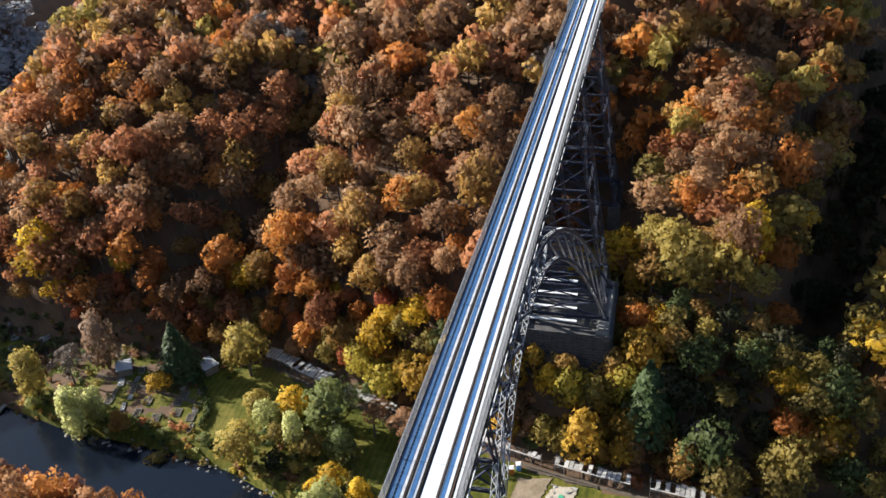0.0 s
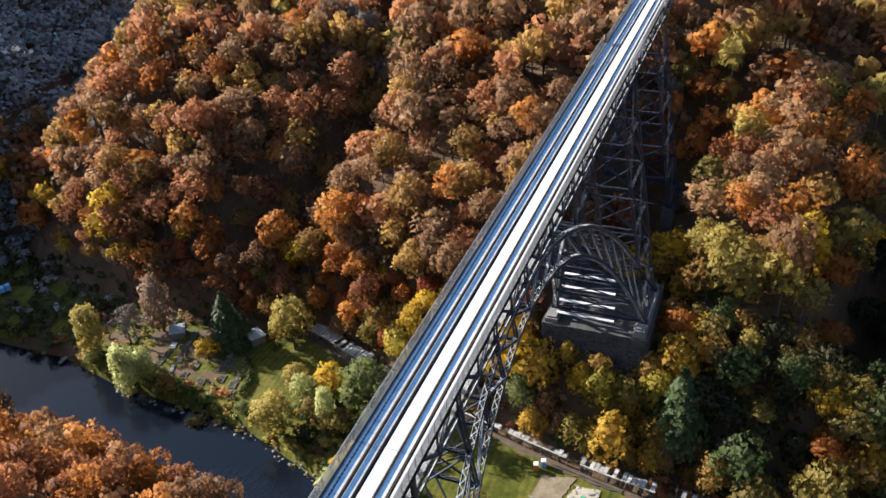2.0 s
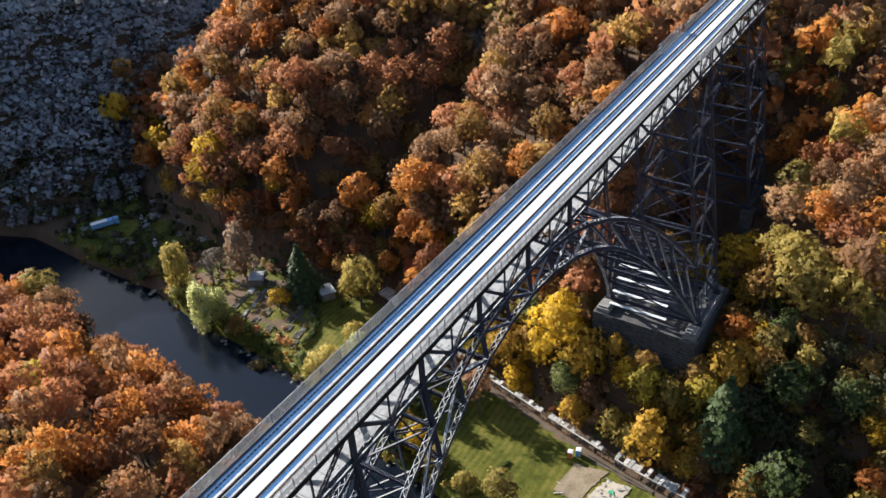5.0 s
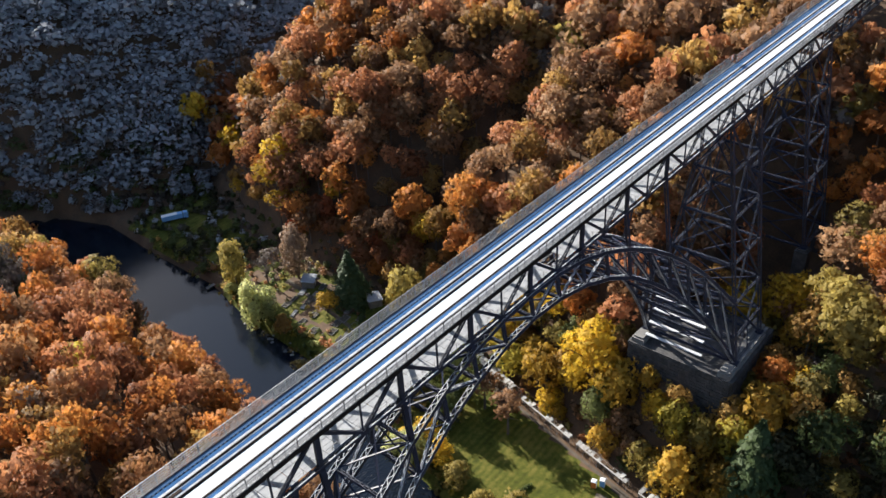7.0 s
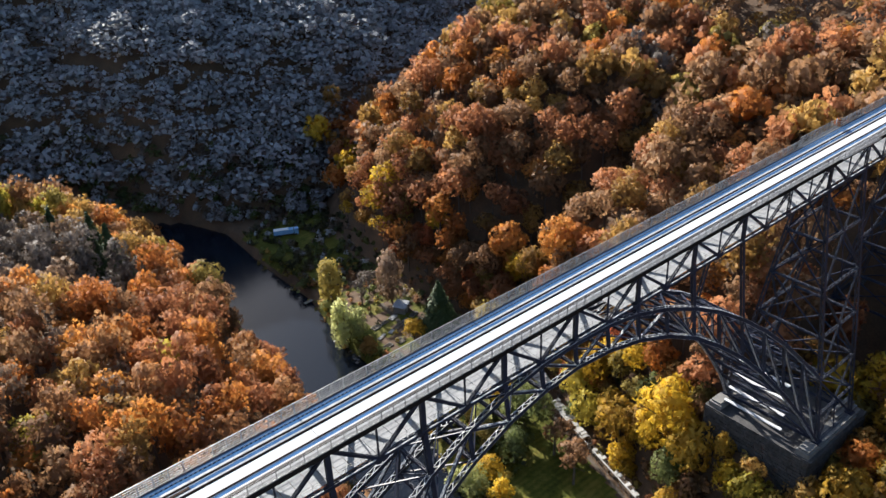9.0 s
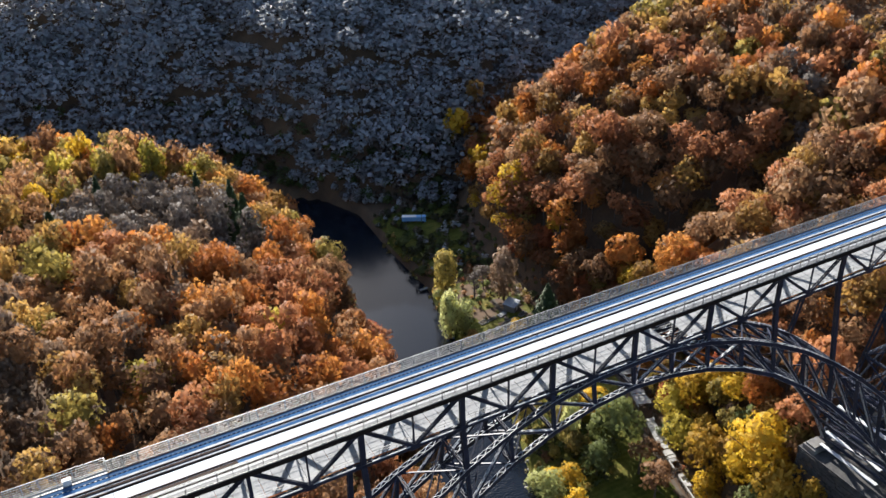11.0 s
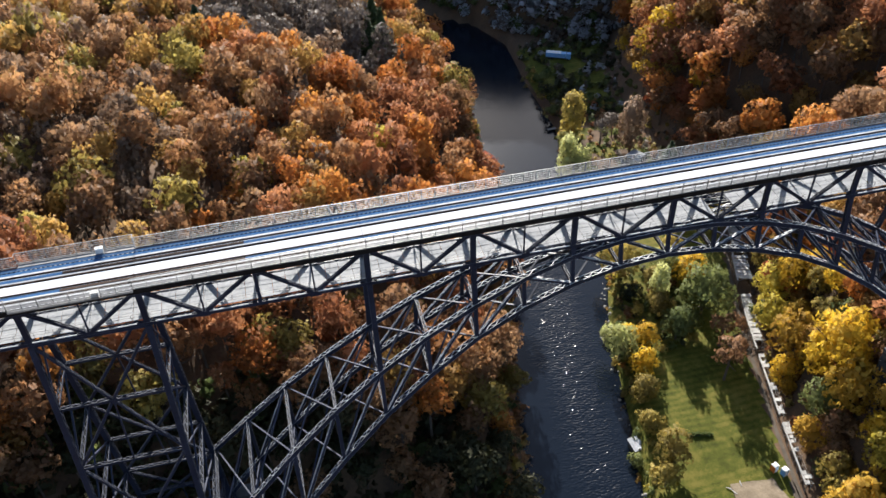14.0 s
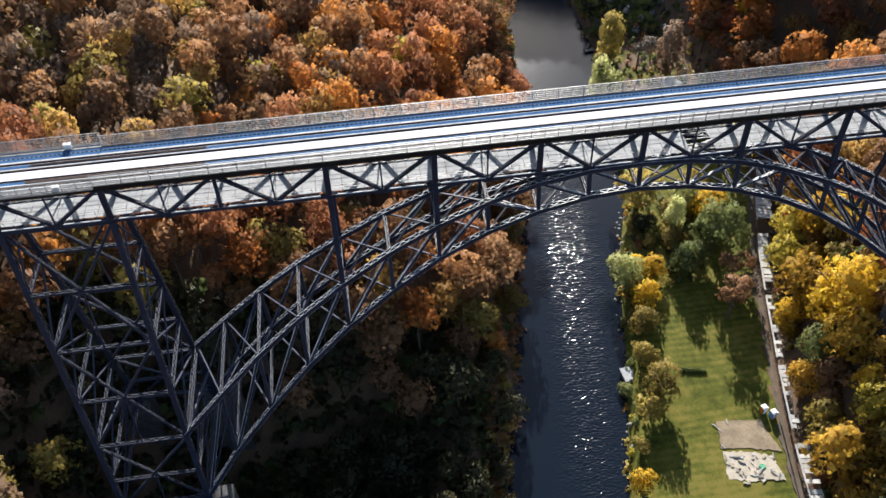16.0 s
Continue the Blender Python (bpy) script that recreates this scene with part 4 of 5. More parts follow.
def wood(name, label, spots, cards, card, stems=True, level=0.0):
    """Many trees as one mesh. spots: x, y, size, tallness, species index; level evens out the lie of the leaves."""
    g = np.random.RandomState(5)
    kinds = {}
    for form, kind, n in (("round", "round", cards), ("broad", "round", cards), ("open", "open", int(cards * 0.8)), ("cone", "cone", cards * 2)):
        kinds[form] = [crown_cards(40 + 7 * v + len(form), n, kind, card if kind != "cone" else card * 0.75, stems) for v in range(3)]
    stem = trunk_solid(3, 11.0, 5.0, 0.3, 3, 4.0)
    sv, sf = np.array(stem.v), [f for f in stem.f if len(f) == 4]
    sq = sv[np.array(sf)]
    bark_way = np.cross(sq[:, 1] - sq[:, 0], sq[:, 2] - sq[:, 0])
    bark_way = np.repeat((bark_way / (np.linalg.norm(bark_way, axis=1, keepdims=True) + 1e-9))[:, None, :], 4, 1)
    blocks, mats, tints, ways = [], [], [], []
    for x, y, z, size, tall, sp in spots:
        species = SPECIES[int(sp)]
        form = "cone" if species == "spruce" else "open" if species in ("bare", "haze_grey", "mauve") and y < 232 else ("round", "broad", "round", "open")[g.randint(4)]
        _, r, h, mid, _, _ = FORMS[form]
        q, soft = kinds[form][g.randint(3)]
        a = g.uniform(0, 6.283)
        ca, sa_ = math.cos(a) * size, math.sin(a) * size
        p = q * np.array((r, r, h)) + np.array((0, 0, mid))
        w = np.empty_like(p)
        w[..., 0] = p[..., 0] * ca - p[..., 1] * sa_ + x
        w[..., 1] = p[..., 0] * sa_ + p[..., 1] * ca + y
        w[..., 2] = p[..., 2] * size * tall + z
        sn = soft.copy()
        sn[..., 0] = (soft[..., 0] * ca - soft[..., 1] * sa_) / size
        sn[..., 1] = (soft[..., 0] * sa_ + soft[..., 1] * ca) / size
        sn = sn * (1 - level) + np.array((0.0, 0.0, level))
        sn = sn / (np.linalg.norm(sn, axis=-1, keepdims=True) + 1e-6)
        st = (sv[np.array(sf)] * np.array((size, size, size * tall))) + np.array((x, y, z))
        tint = g.uniform()
        blocks.append(w)
        ways.append(sn)
        mats.append(np.full(len(w), int(sp)))
        tints.append(np.full(len(w), tint))
        if stems:
            blocks.append(st)
            ways.append(bark_way)
            mats.append(np.full(len(st), len(SPECIES)))
            tints.append(np.full(len(st), tint))
    q = np.concatenate(blocks)
    co = q.reshape(-1, 3)
    faces = np.arange(len(co)).reshape(-1, 4)
    me = quad_mesh(name, co, faces, np.concatenate(mats), [LEAF[s] for s in SPECIES] + [BARK], np.concatenate(tints), np.concatenate(ways).reshape(-1, 3))
    return tagged(new(name, me), label, "woodland", kind="stuff")


def scatter(x0, x1, y0, y1, step, seed):
    g = np.random.RandomState(seed)
    xs, ys = np.arange(x0, x1, step), np.arange(y0, y1, step)
    X, Y = np.meshgrid(xs, ys)
    X = X + np.where((np.arange(len(ys)) % 2)[:, None] == 1, step / 2, 0) + g.uniform(-0.36, 0.36, X.shape) * step
    Y = Y + g.uniform(-0.36, 0.36, Y.shape) * step
    return X.ravel(), Y.ravel(), g


def patchy(x, y, s, k):
    return noise.noise(Vector((x / s + 31.7 * k, y / s - 12.3 * k, 0.37 * k)))


def species_at(x, y, z, g, side):
    """Which kind of tree grows at a place: drifts of one kind with others mixed in."""
    a, b = patchy(x, y, 34, 1) + g.uniform(-0.35, 0.35), g.uniform()
    low = z < 22
    if side == "east" and y < -4 and z > 42:
        table = ["brown", "orange", "ochre", "rust", "olive", "brown", "ochre"]
    elif side == "east" and y < -4:      # mixed ochre and olive wood
        table = ["ochre", "olive", "brown", "olive", "ochre", "yellow", "olive"] if a < 0.12 else ["brown", "ochre", "orange", "olive", "rust", "ochre", "olive"]
    elif side == "east":
        if low and y < 62:
            table = ["yellow", "ochre", "olive", "yellow", "yellow", "ochre", "brown"]
        elif low:
            table = ["orange", "orange", "ochre", "rust", "rust", "yellow", "brown"]
        else:
            table = ["rust", "brown", "brown", "ochre", "orange", "brown", "rust"] if a < 0.24 else ["olive", "ochre", "brown", "brown", "bare", "rust", "ochre"]
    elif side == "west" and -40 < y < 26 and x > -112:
        # the spur's shade over this ground is put into the leaf colour
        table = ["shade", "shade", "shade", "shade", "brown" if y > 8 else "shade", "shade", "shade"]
    elif side == "west":
        grey = ((x + 53) / 38) ** 2 + ((y - 200) / 40) ** 2 + patchy(x, y, 16, 3) * 0.45
        dark = ((x + 21) / 11) ** 2 + ((y - 188) / 27) ** 2 + patchy(x, y, 14, 4) * 0.4
        if dark < 0.85:
            table = ["spruce", "spruce", "spruce", "bare", "spruce", "spruce", "bare"]
        elif grey < 0.85:
            table = ["bare", "bare", "mauve", "bare", "bare", "mauve", "spruce" if b > 0.97 else "bare"]
        elif x > -14 and y > 170:
            table = ["orange", "hazed", "orange", "ochre", "rust", "hazed", "olive"]
        elif y > 205:
            table = ["ochre", "yellow", "hazed", "olive", "ochre", "hazed", "lime" if b > 0.94 else "orange"]
        elif y < 70:
            table = ["brown", "hazed", "rust", "ochre", "olive", "rust", "orange"] if a < 0.2 else ["mauve", "brown", "rust", "orange", "olive", "ochre", "brown"]
        elif x < -84:
            table = ["mauve", "hazed", "ochre", "mauve", "brown", "hazed", "olive"]
        elif x > -45 and y < 170:
            table = ["rust", "orange", "hazed", "rust", "brown", "orange", "lime" if b > 0.96 else "rust"]
        else:
            table = ["rust", "orange", "rust", "brown", "orange", "hazed", "hazed"] if a < 0.1 else ["mauve", "brown", "hazed", "rust", "ochre", "orange", "hazed"]
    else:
        # the far slope takes only the grey that carries the haze
        table = ["haze_grey"] * 7
    return SPECIES.index(table[int(b * 6.999)])


def clear_of_bridge(x, y, z, size):
    if abs(y) < 17 and (55.5 < x < 90 or -106 < x < -72 or 108 < x < 136 or -150 < x < -122):
        return False
    return not (abs(y) < 11 and z + 16 * size > 95)


# trees that stand singly: form, kind, x, y, size, tallness
BANK_TREES = (
    ("full", "pale", 19.2, 55.4, 1.15, 1.0), ("full", "yellow", 27.2, 55.3, 0.82, 0.9), ("bush", "yellow", 24.6, 60.5, 0.75, 1.0), ("full", "yellow", 22.2, 46.4, 0.8, 0.95),
    ("full", "olive", 18.5, 37.6, 0.9, 0.95), ("full", "olive", 15.9, 27.8, 0.78, 0.9), ("full", "olive", 17.2, 17.2, 1.0, 1.0), ("full", "olive", 12.8, 11.9, 0.8, 0.95),
    ("full", "yellow", 5.3, -6.2, 0.92, 0.95), ("bush", "olive", 8.0, 3.8, 0.7, 1.0), ("bush", "green", 10.6, 21.5, 0.8, 1.0), ("bush", "pale", 20.0, 63.0, 0.8, 1.0),
    ("full", "olive", 31.3, 84.2, 1.42, 0.85), ("bush", "olive", 30.0, 112.0, 1.0, 0.8), ("bush", "orange", 31.6, 107.0, 0.6, 0.8), ("bush", "green", 35.0, 98.0, 0.8, 0.8),
)
MEADOW_TREES = (
    ("tall", "pale", 37.0, 70.5, 0.9, 0.9), ("full", "yellow", 50.0, 75.4, 1.12, 0.95), ("full", "green", 46.6, 62.2, 1.35, 1.0), ("full", "green", 35.8, 55.6, 1.1, 1.0),
    ("open", "brown", 46.4, 50.0, 1.15, 0.9), ("open", "brown", 42.0, 38.5, 1.15, 0.9), ("full", "olive", 35.1, 65.0, 0.8, 0.95), ("full", "olive", 48.6, 87.1, 0.85, 0.95),
    ("full", "pale", 44.7, 81.8, 0.84, 1.0), ("full", "olive", 37.7, 76.2, 0.75, 0.95), ("full", "olive", 35.7, 69.0, 0.7, 0.9), ("full", "bare", 48.4, 44.6, 0.95, 0.95),
    ("full", "green", 40.0, 58.0, 0.9, 0.95), ("bush", "olive", 29.5, 68.0, 1.0, 1.0), ("bush", "shade", 30.0, 74.0, 1.1, 1.0),
)
GOLD_TREES = (
    ("full", "lime", 68.0, 60.0, 1.42, 1.0), ("full", "lime", 62.4, 51.6, 1.22, 1.0), ("full", "gold", 61.0, 38.6, 1.5, 1.0), ("full", "yellow", 54.8, 29.8, 0.8, 0.9),
    ("full", "yellow", 60.6, 22.4, 1.9, 1.02), ("full", "green", 55.0, 17.5, 0.95, 0.95), ("full", "olive", 68.0, 38.0, 1.0, 1.0), ("full", "ochre", 69.6, 28.4, 1.5, 1.0),
    ("full", "brown", 54.2, 10.4, 1.2, 1.0), ("full", "gold", 50.2, 13.4, 0.95, 1.0), ("full", "yellow", 56.3, 1.7, 0.86, 1.0), ("full", "gold", 47.6, -8.8, 1.7, 1.0),
    ("full", "ochre", 62.0, -15.2, 1.48, 1.0), ("full", "ochre", 58.6, -2.5, 0.8, 1.0), ("cone", "spruce", 55.8, -24.8, 1.45, 0.84), ("full", "yellow", 64.0, 44.0, 1.1, 1.0),
    ("full", "brown", 51.8, 5.5, 0.9, 0.95), ("full", "olive", 52.5, -17.0, 0.9, 1.0),
)
GARDEN_TREES = (
    ("full", "ochre", 75.0, 111.6, 1.32, 1.0), ("full", "olive", 65.0, 97.5, 1.5, 1.15), ("cone", "spruce", 62.1, 120.0, 0.92, 0.98), ("tall", "pale", 35.0, 140.4, 1.36, 0.76),
    ("tall", "pale", 37.6, 134.8, 0.9, 0.82), ("tall", "olive", 43.2, 160.0, 1.46, 0.72), ("bush", "pale", 40.4, 159.3, 1.0, 1.0), ("full", "ochre", 36.0, 126.6, 0.95, 0.95),
    ("full", "yellow", 52.0, 122.0, 0.9, 0.9), ("tall", "mauve", 60.3, 145.8, 1.5, 0.8), ("open", "bare", 51.6, 152.8, 1.25, 0.9), ("open", "bare", 58.0, 157.0, 1.0, 0.9),
    ("full", "olive", 69.0, 104.0, 0.95, 1.0), ("bush", "green", 43.0, 180.0, 0.9, 1.0), ("bush", "shade", 45.0, 192.0, 1.0, 1.0), ("bush", "green", 46.0, 203.0, 1.0, 1.0),
)
SPUR_TREES = (
    ("full", "red", 6.6, 147.0, 1.5, 1.0), ("larch", "yellow", -112.6, 228.0, 0.9, 1.0), ("larch", "lime", -96.0, 232.0, 1.2, 1.0), ("larch", "ochre", -82.6, 230.0, 0.95, 1.0),
    ("larch", "yellow", -78.0, 222.0, 0.9, 1.0), ("larch", "olive", -59.8, 238.0, 1.4, 1.0), ("larch", "lime", -42.8, 240.0, 1.45, 1.0), ("larch", "ochre", -35.0, 240.0, 0.95, 1.0),
    ("larch", "olive", -21.8, 240.0, 1.35, 1.0), ("larch", "yellow", -27.0, 232.0, 0.9, 1.0), ("larch", "yellow", -50.0, 236.0, 0.9, 1.0), ("full", "lime", -72.0, 95.0, 1.1, 1.0),
    ("full", "yellow", -18.6, 152.0, 0.8, 1.0), ("full", "lime", -9.0, 150.0, 0.7, 1.0), ("cone", "spruce", -83.0, 190.0, 1.0, 1.0), ("open", "mauve", -98.0, 108.0, 1.9, 0.85),
)
SLOPE_TREES = (
    ("full", "orange", 74.5, -20.6, 1.45, 1.0), ("full", "yellow", 75.4, -27.4, 1.25, 1.0), ("full", "ochre", 82.0, -18.6, 1.3, 1.0), ("full", "olive", 85.3, -34.4, 1.9, 0.95),
    ("full", "orange", 84.9, -58.5, 1.35, 1.0), ("full", "yellow", 93.0, -49.0, 1.6, 1.0), ("full", "orange", 95.8, -57.2, 1.5, 1.0), ("full", "olive", 41.6, -46.0, 1.35, 0.95),
    ("full", "olive", 46.1, -60.8, 1.55, 1.0), ("full", "green", 48.4, -74.5, 1.3, 1.0), ("full", "bare", 52.3, -38.8, 1.1, 1.0), ("full", "ochre", 62.0, -81.0, 1.3, 1.0),
)
SINGLE_TREES = SLOPE_TREES + BANK_TREES + MEADOW_TREES + GOLD_TREES + GARDEN_TREES + SPUR_TREES


def beside_single(x, y, reach):
    return any((x - q[2]) ** 2 + (y - q[3]) ** 2 < (reach + 2.2 * q[4]) ** 2 for q in SINGLE_TREES)


near_spots, east_spots, east_back, west_spots, west_back, west_low, far_spots = [], [], [], [], [], [], []
X, Y, g = scatter(46, 195, -100, 258, 7.0, 21)
Z = height(X, Y)
for x, y, z in zip(X, Y, Z):
    d = x - float(hill_foot(y))
    if d < 1.5 or z < 4.6:
        continue
    size = g.uniform(0.78, 1.5) * (0.86 if z < 14 else 1.0)
    if not clear_of_bridge(x, y, z, size):
        continue
    row = (x, y, z, size, g.uniform(0.9, 1.15), species_at(x, y, z, g, "east"))
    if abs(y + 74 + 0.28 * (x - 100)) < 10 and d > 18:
        # ravine trees take leaves darkened in colour, for the shadow lying there
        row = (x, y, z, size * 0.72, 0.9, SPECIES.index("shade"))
    if beside_single(x, y, 1.2 * size) or (x < 60 and -21 < y < 20):
        continue
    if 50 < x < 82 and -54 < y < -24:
        # some trees of this hollow carry its shade in their leaf colour
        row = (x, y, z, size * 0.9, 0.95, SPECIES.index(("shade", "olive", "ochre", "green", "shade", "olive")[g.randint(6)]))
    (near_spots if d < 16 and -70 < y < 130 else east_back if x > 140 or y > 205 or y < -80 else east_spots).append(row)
X, Y, g = scatter(-152, 45, -36, 325, 6.9, 22)
Z = height(X, Y)
for x, y, z in zip(X, Y, Z):
    d = float(left_bank(y)) - x
    if d < 1.5 or z < 0.6:
        continue
    size = g.uniform(0.72, 1.32) * (0.85 if d < 12 else 1.0)
    if not clear_of_bridge(x, y, z, size):
        continue
    row = (x, y, z, size, g.uniform(0.98, 1.28), species_at(x, y, z, g, "west"))
    if SPECIES[row[5]] == "spruce":
        row = (x, y, z, size * 0.9, 1.05, row[5])
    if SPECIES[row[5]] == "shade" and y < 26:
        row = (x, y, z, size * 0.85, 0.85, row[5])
    if beside_single(x, y, 1.5 * size):
        continue
    (near_spots if d < 14 and 26 < y < 175 else west_back if x < -125 or y > 235 or y < -20 else west_low if y < 74 and x > -100 else west_spots).append(row)
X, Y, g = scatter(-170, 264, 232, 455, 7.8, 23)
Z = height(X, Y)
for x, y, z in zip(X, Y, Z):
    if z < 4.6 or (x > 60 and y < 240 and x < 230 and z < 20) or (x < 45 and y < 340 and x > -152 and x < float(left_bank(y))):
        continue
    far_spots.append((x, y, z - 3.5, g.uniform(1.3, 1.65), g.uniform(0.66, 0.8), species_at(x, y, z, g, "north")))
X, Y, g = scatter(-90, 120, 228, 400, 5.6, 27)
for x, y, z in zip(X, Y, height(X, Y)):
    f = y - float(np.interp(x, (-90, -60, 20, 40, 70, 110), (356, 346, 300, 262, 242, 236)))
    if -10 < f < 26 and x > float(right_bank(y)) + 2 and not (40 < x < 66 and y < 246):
        far_spots.append((x, y, z - 2.0, g.uniform(0.55, 0.85), g.uniform(0.8, 1.0), SPECIES.index(("haze_grey", "bare", "green", "haze_grey")[g.randint(4)])))
X, Y, g = scatter(194, 260, -60, 250, 8.5, 24)
for x, y, z in zip(X, Y, height(X, Y)):
    if abs(y) > 12:
        far_spots.append((x, y, z, g.uniform(0.9, 1.35), g.uniform(0.85, 1.1), species_at(x, y, z, g, "east")))
wood("east_slope_wood", "dense brown and ochre autumn wood on the steep valley side", east_spots, 520, 0.17)
wood("east_ridge_wood", "autumn wood along the upper valley side", east_back, 130, 0.33)
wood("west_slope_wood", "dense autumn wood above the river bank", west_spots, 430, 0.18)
wood("west_foot_wood", "brown, rust-coloured and shade-darkened wood below the steel arch", west_low, 640, 0.155)
wood("west_ridge_wood", "autumn wood on the back of the spur", west_back, 170, 0.29)
wood("distant_shaded_wood", "shaded wood beyond the river bend, paled in colour for haze", far_spots, 120, 0.262, False, 0.5)
for x, y, z, size, tall, sp in near_spots:
    s = SPECIES[sp]
    tree("cone" if s == "spruce" else "open" if s in ("bare", "haze_grey", "mauve") else tree_rng.choice(("round", "broad")), s, x, y, size, tall)

# trees with low crowns along the foot of the sunny slope
X, Y, g = scatter(58, 96, 56, 172, 5.8, 41)
for x, y in zip(X, Y):
    d = x - float(hill_foot(y))
    if -3.5 < d < 15 and x > float(path_line(y)) + 4.5 and not (y > 104 and x < 70 and y < 140) and not beside_single(x, y, 2.0):
        kind = ("orange", "rust", "ochre", "brown", "orange", "yellow", "olive", "red")[g.randint(8)]
        tree("full", kind, x, y, g.uniform(0.7, 1.15), g.uniform(0.95, 1.15))

for form, s, x, y, size, tall in SINGLE_TREES:
    tree(form, s, x, y, size, tall)
# lower trees that close the canopy between the scaffold and the slope
X, Y, g = scatter(46, 72, -30, 66, 5.4, 45)
for x, y in zip(X, Y):
    if x > float(path_line(y)) + 4.8 and not (x > 61 and abs(y) < 15.5) and not beside_single(x, y, 0.6):
        by_pier = abs(y + 2) < 22
        kind = ("olive", "gold", "green", "ochre", "olive", "brown", "lime")[g.randint(7)] if by_pier else ("olive", "brown", "ochre", "yellow", "green", "ochre", "brown")[g.randint(7)]
        tree("full", kind, x, y, g.uniform(0.6, 0.95) * (1.12 if by_pier else 1.0), g.uniform(0.9, 1.1) * (1.12 if by_pier and x > 54 else 1.0))
# trees that crowd the south side of the masonry pier
X, Y, g = scatter(72, 100, -30, -17, 6.2, 46)
for x, y in zip(X, Y):
    if not beside_single(x, y, 2.0):
        tree("full", ("olive", "gold", "ochre", "olive", "green", "brown")[g.randint(6)], x, y, g.uniform(0.8, 1.15), g.uniform(0.95, 1.15))
# rounded trees behind the scaffold, south of the bridge
X, Y, g = scatter(40, 74, -86, -30, 7.6, 43)
for x, y in zip(X, Y):
    if x > float(path_line(y)) + 6.0 and not beside_single(x, y, 2.0):
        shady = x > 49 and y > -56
        # the shady part mixes in leaves painted dark as shade
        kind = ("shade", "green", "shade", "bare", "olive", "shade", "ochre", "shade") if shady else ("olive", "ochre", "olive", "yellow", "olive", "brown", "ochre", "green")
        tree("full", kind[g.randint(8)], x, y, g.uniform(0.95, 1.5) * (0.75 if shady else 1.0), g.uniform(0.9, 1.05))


# low growth along the foot of the slope and the banks
def thicket(name, label, spots, seed):
    g = np.random.RandomState(seed)
    forms = [crown_cards(90 + v, 26, "round", 0.56) for v in range(4)]
    blocks, ways, mats, tints = [], [], [], []
    for x, y, z, size, sp in spots:
        q, soft = forms[g.randint(4)]
        blocks.append(q * np.array((1.7, 1.7, 1.25)) * size + np.array((x, y, z + 0.7 * size)))
        ways.append(soft)
        mats.append(np.full(len(q), SPECIES.index(sp)))
        tints.append(np.full(len(q), g.uniform()))
    co = np.concatenate(blocks).reshape(-1, 3)
    f = np.arange(len(co)).reshape(-1, 4)
    me = quad_mesh(name, co, f, np.concatenate(mats), [LEAF[s] for s in SPECIES], np.concatenate(tints), np.concatenate(ways).reshape(-1, 3))
    return tagged(new(name, me), label, "undergrowth", kind="stuff")


spots = []
X, Y, g = scatter(36, 104, -60, 182, 3.6, 31)
for x, y, z in zip(X, Y, height(X, Y)):
    if float(path_line(y)) + 3.4 < x < float(hill_foot(y)) + (40 if y < -14 else 12) and not (61 < x < 90 and abs(y) < 15) and y < 104:
        spots.append((x, y, z, g.uniform(0.6, 1.3) * (1.45 if abs(y + 6) < 24 else 1.0), ("olive", "brown", "ochre", "green", "bare", "rust")[g.randint(6)]))
X, Y, g = scatter(38, 86, 104, 182, 3.8, 33)
for x, y, z in zip(X, Y, height(X, Y)):
    if float(right_bank(y)) + 4 < x < float(hill_foot(y)) + 12 and not (40 < x < 64 and y < 150):
        spots.append((x, y, z, g.uniform(0.5, 1.3), ("olive", "brown", "green", "green", "bare", "rust")[g.randint(6)]))
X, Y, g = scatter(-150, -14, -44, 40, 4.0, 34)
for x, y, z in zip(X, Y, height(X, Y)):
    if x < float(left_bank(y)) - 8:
        # low growth mostly in the leaf colour darkened as shade
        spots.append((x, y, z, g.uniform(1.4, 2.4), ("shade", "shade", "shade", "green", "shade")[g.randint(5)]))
X, Y, g = scatter(-40, 60, -30, 215, 2.7, 32)
for x, y, z in zip(X, Y, height(X, Y)):
    if 0.6 < x - float(right_bank(y)) < (5.0 if y < 95 else 6.5) and g.uniform() < 0.8:
        spots.append((x, y, z, g.uniform(0.5, 1.25), ("green", "olive", "lime", "olive", "pale", "ochre")[g.randint(6)]))
    if 0.5 < float(left_bank(y)) - x < 9:
        spots.append((x, y, z, g.uniform(0.9, 1.8), ("brown", "olive", "rust", "brown", "ochre", "green")[g.randint(6)]))
X, Y, g = scatter(14, 60, 42, 84, 2.8, 36)
for x, y, z in zip(X, Y, height(X, Y)):
    d = x - float(right_bank(y))
    if 2 < d < (7 if y < 52 else 25) and x < float(path_line(y)) - 5:
        spots.append((x, y, z, g.uniform(0.5, 1.2), ("green", "shade", "olive", "green", "brown", "olive")[g.randint(6)]))
X, Y, g = scatter(36, 84, 104, 236, 2.9, 37)
for x, y, z in zip(X, Y, height(X, Y)):
    garden, back = y < 160 and patchy(x, y, 7, 5) > 0.12, y > 172 and patchy(x, y, 9, 6) > -0.22
    if (garden or back) and x > float(right_bank(y)) + 3 and x < float(hill_foot(y)) + 3 and not (53 < x < 65 and 212 < y < 226):
        spots.append((x, y, z, g.uniform(0.35, 0.75) if garden else g.uniform(0.7, 1.5), ("brown", "olive", "green", "bare", "shade", "olive")[g.randint(6)] if garden else ("green", "shade", "bare", "shade", "haze_grey", "green")[g.randint(6)]))
X, Y, g = scatter(-70, 118, 222, 352, 4.2, 38)
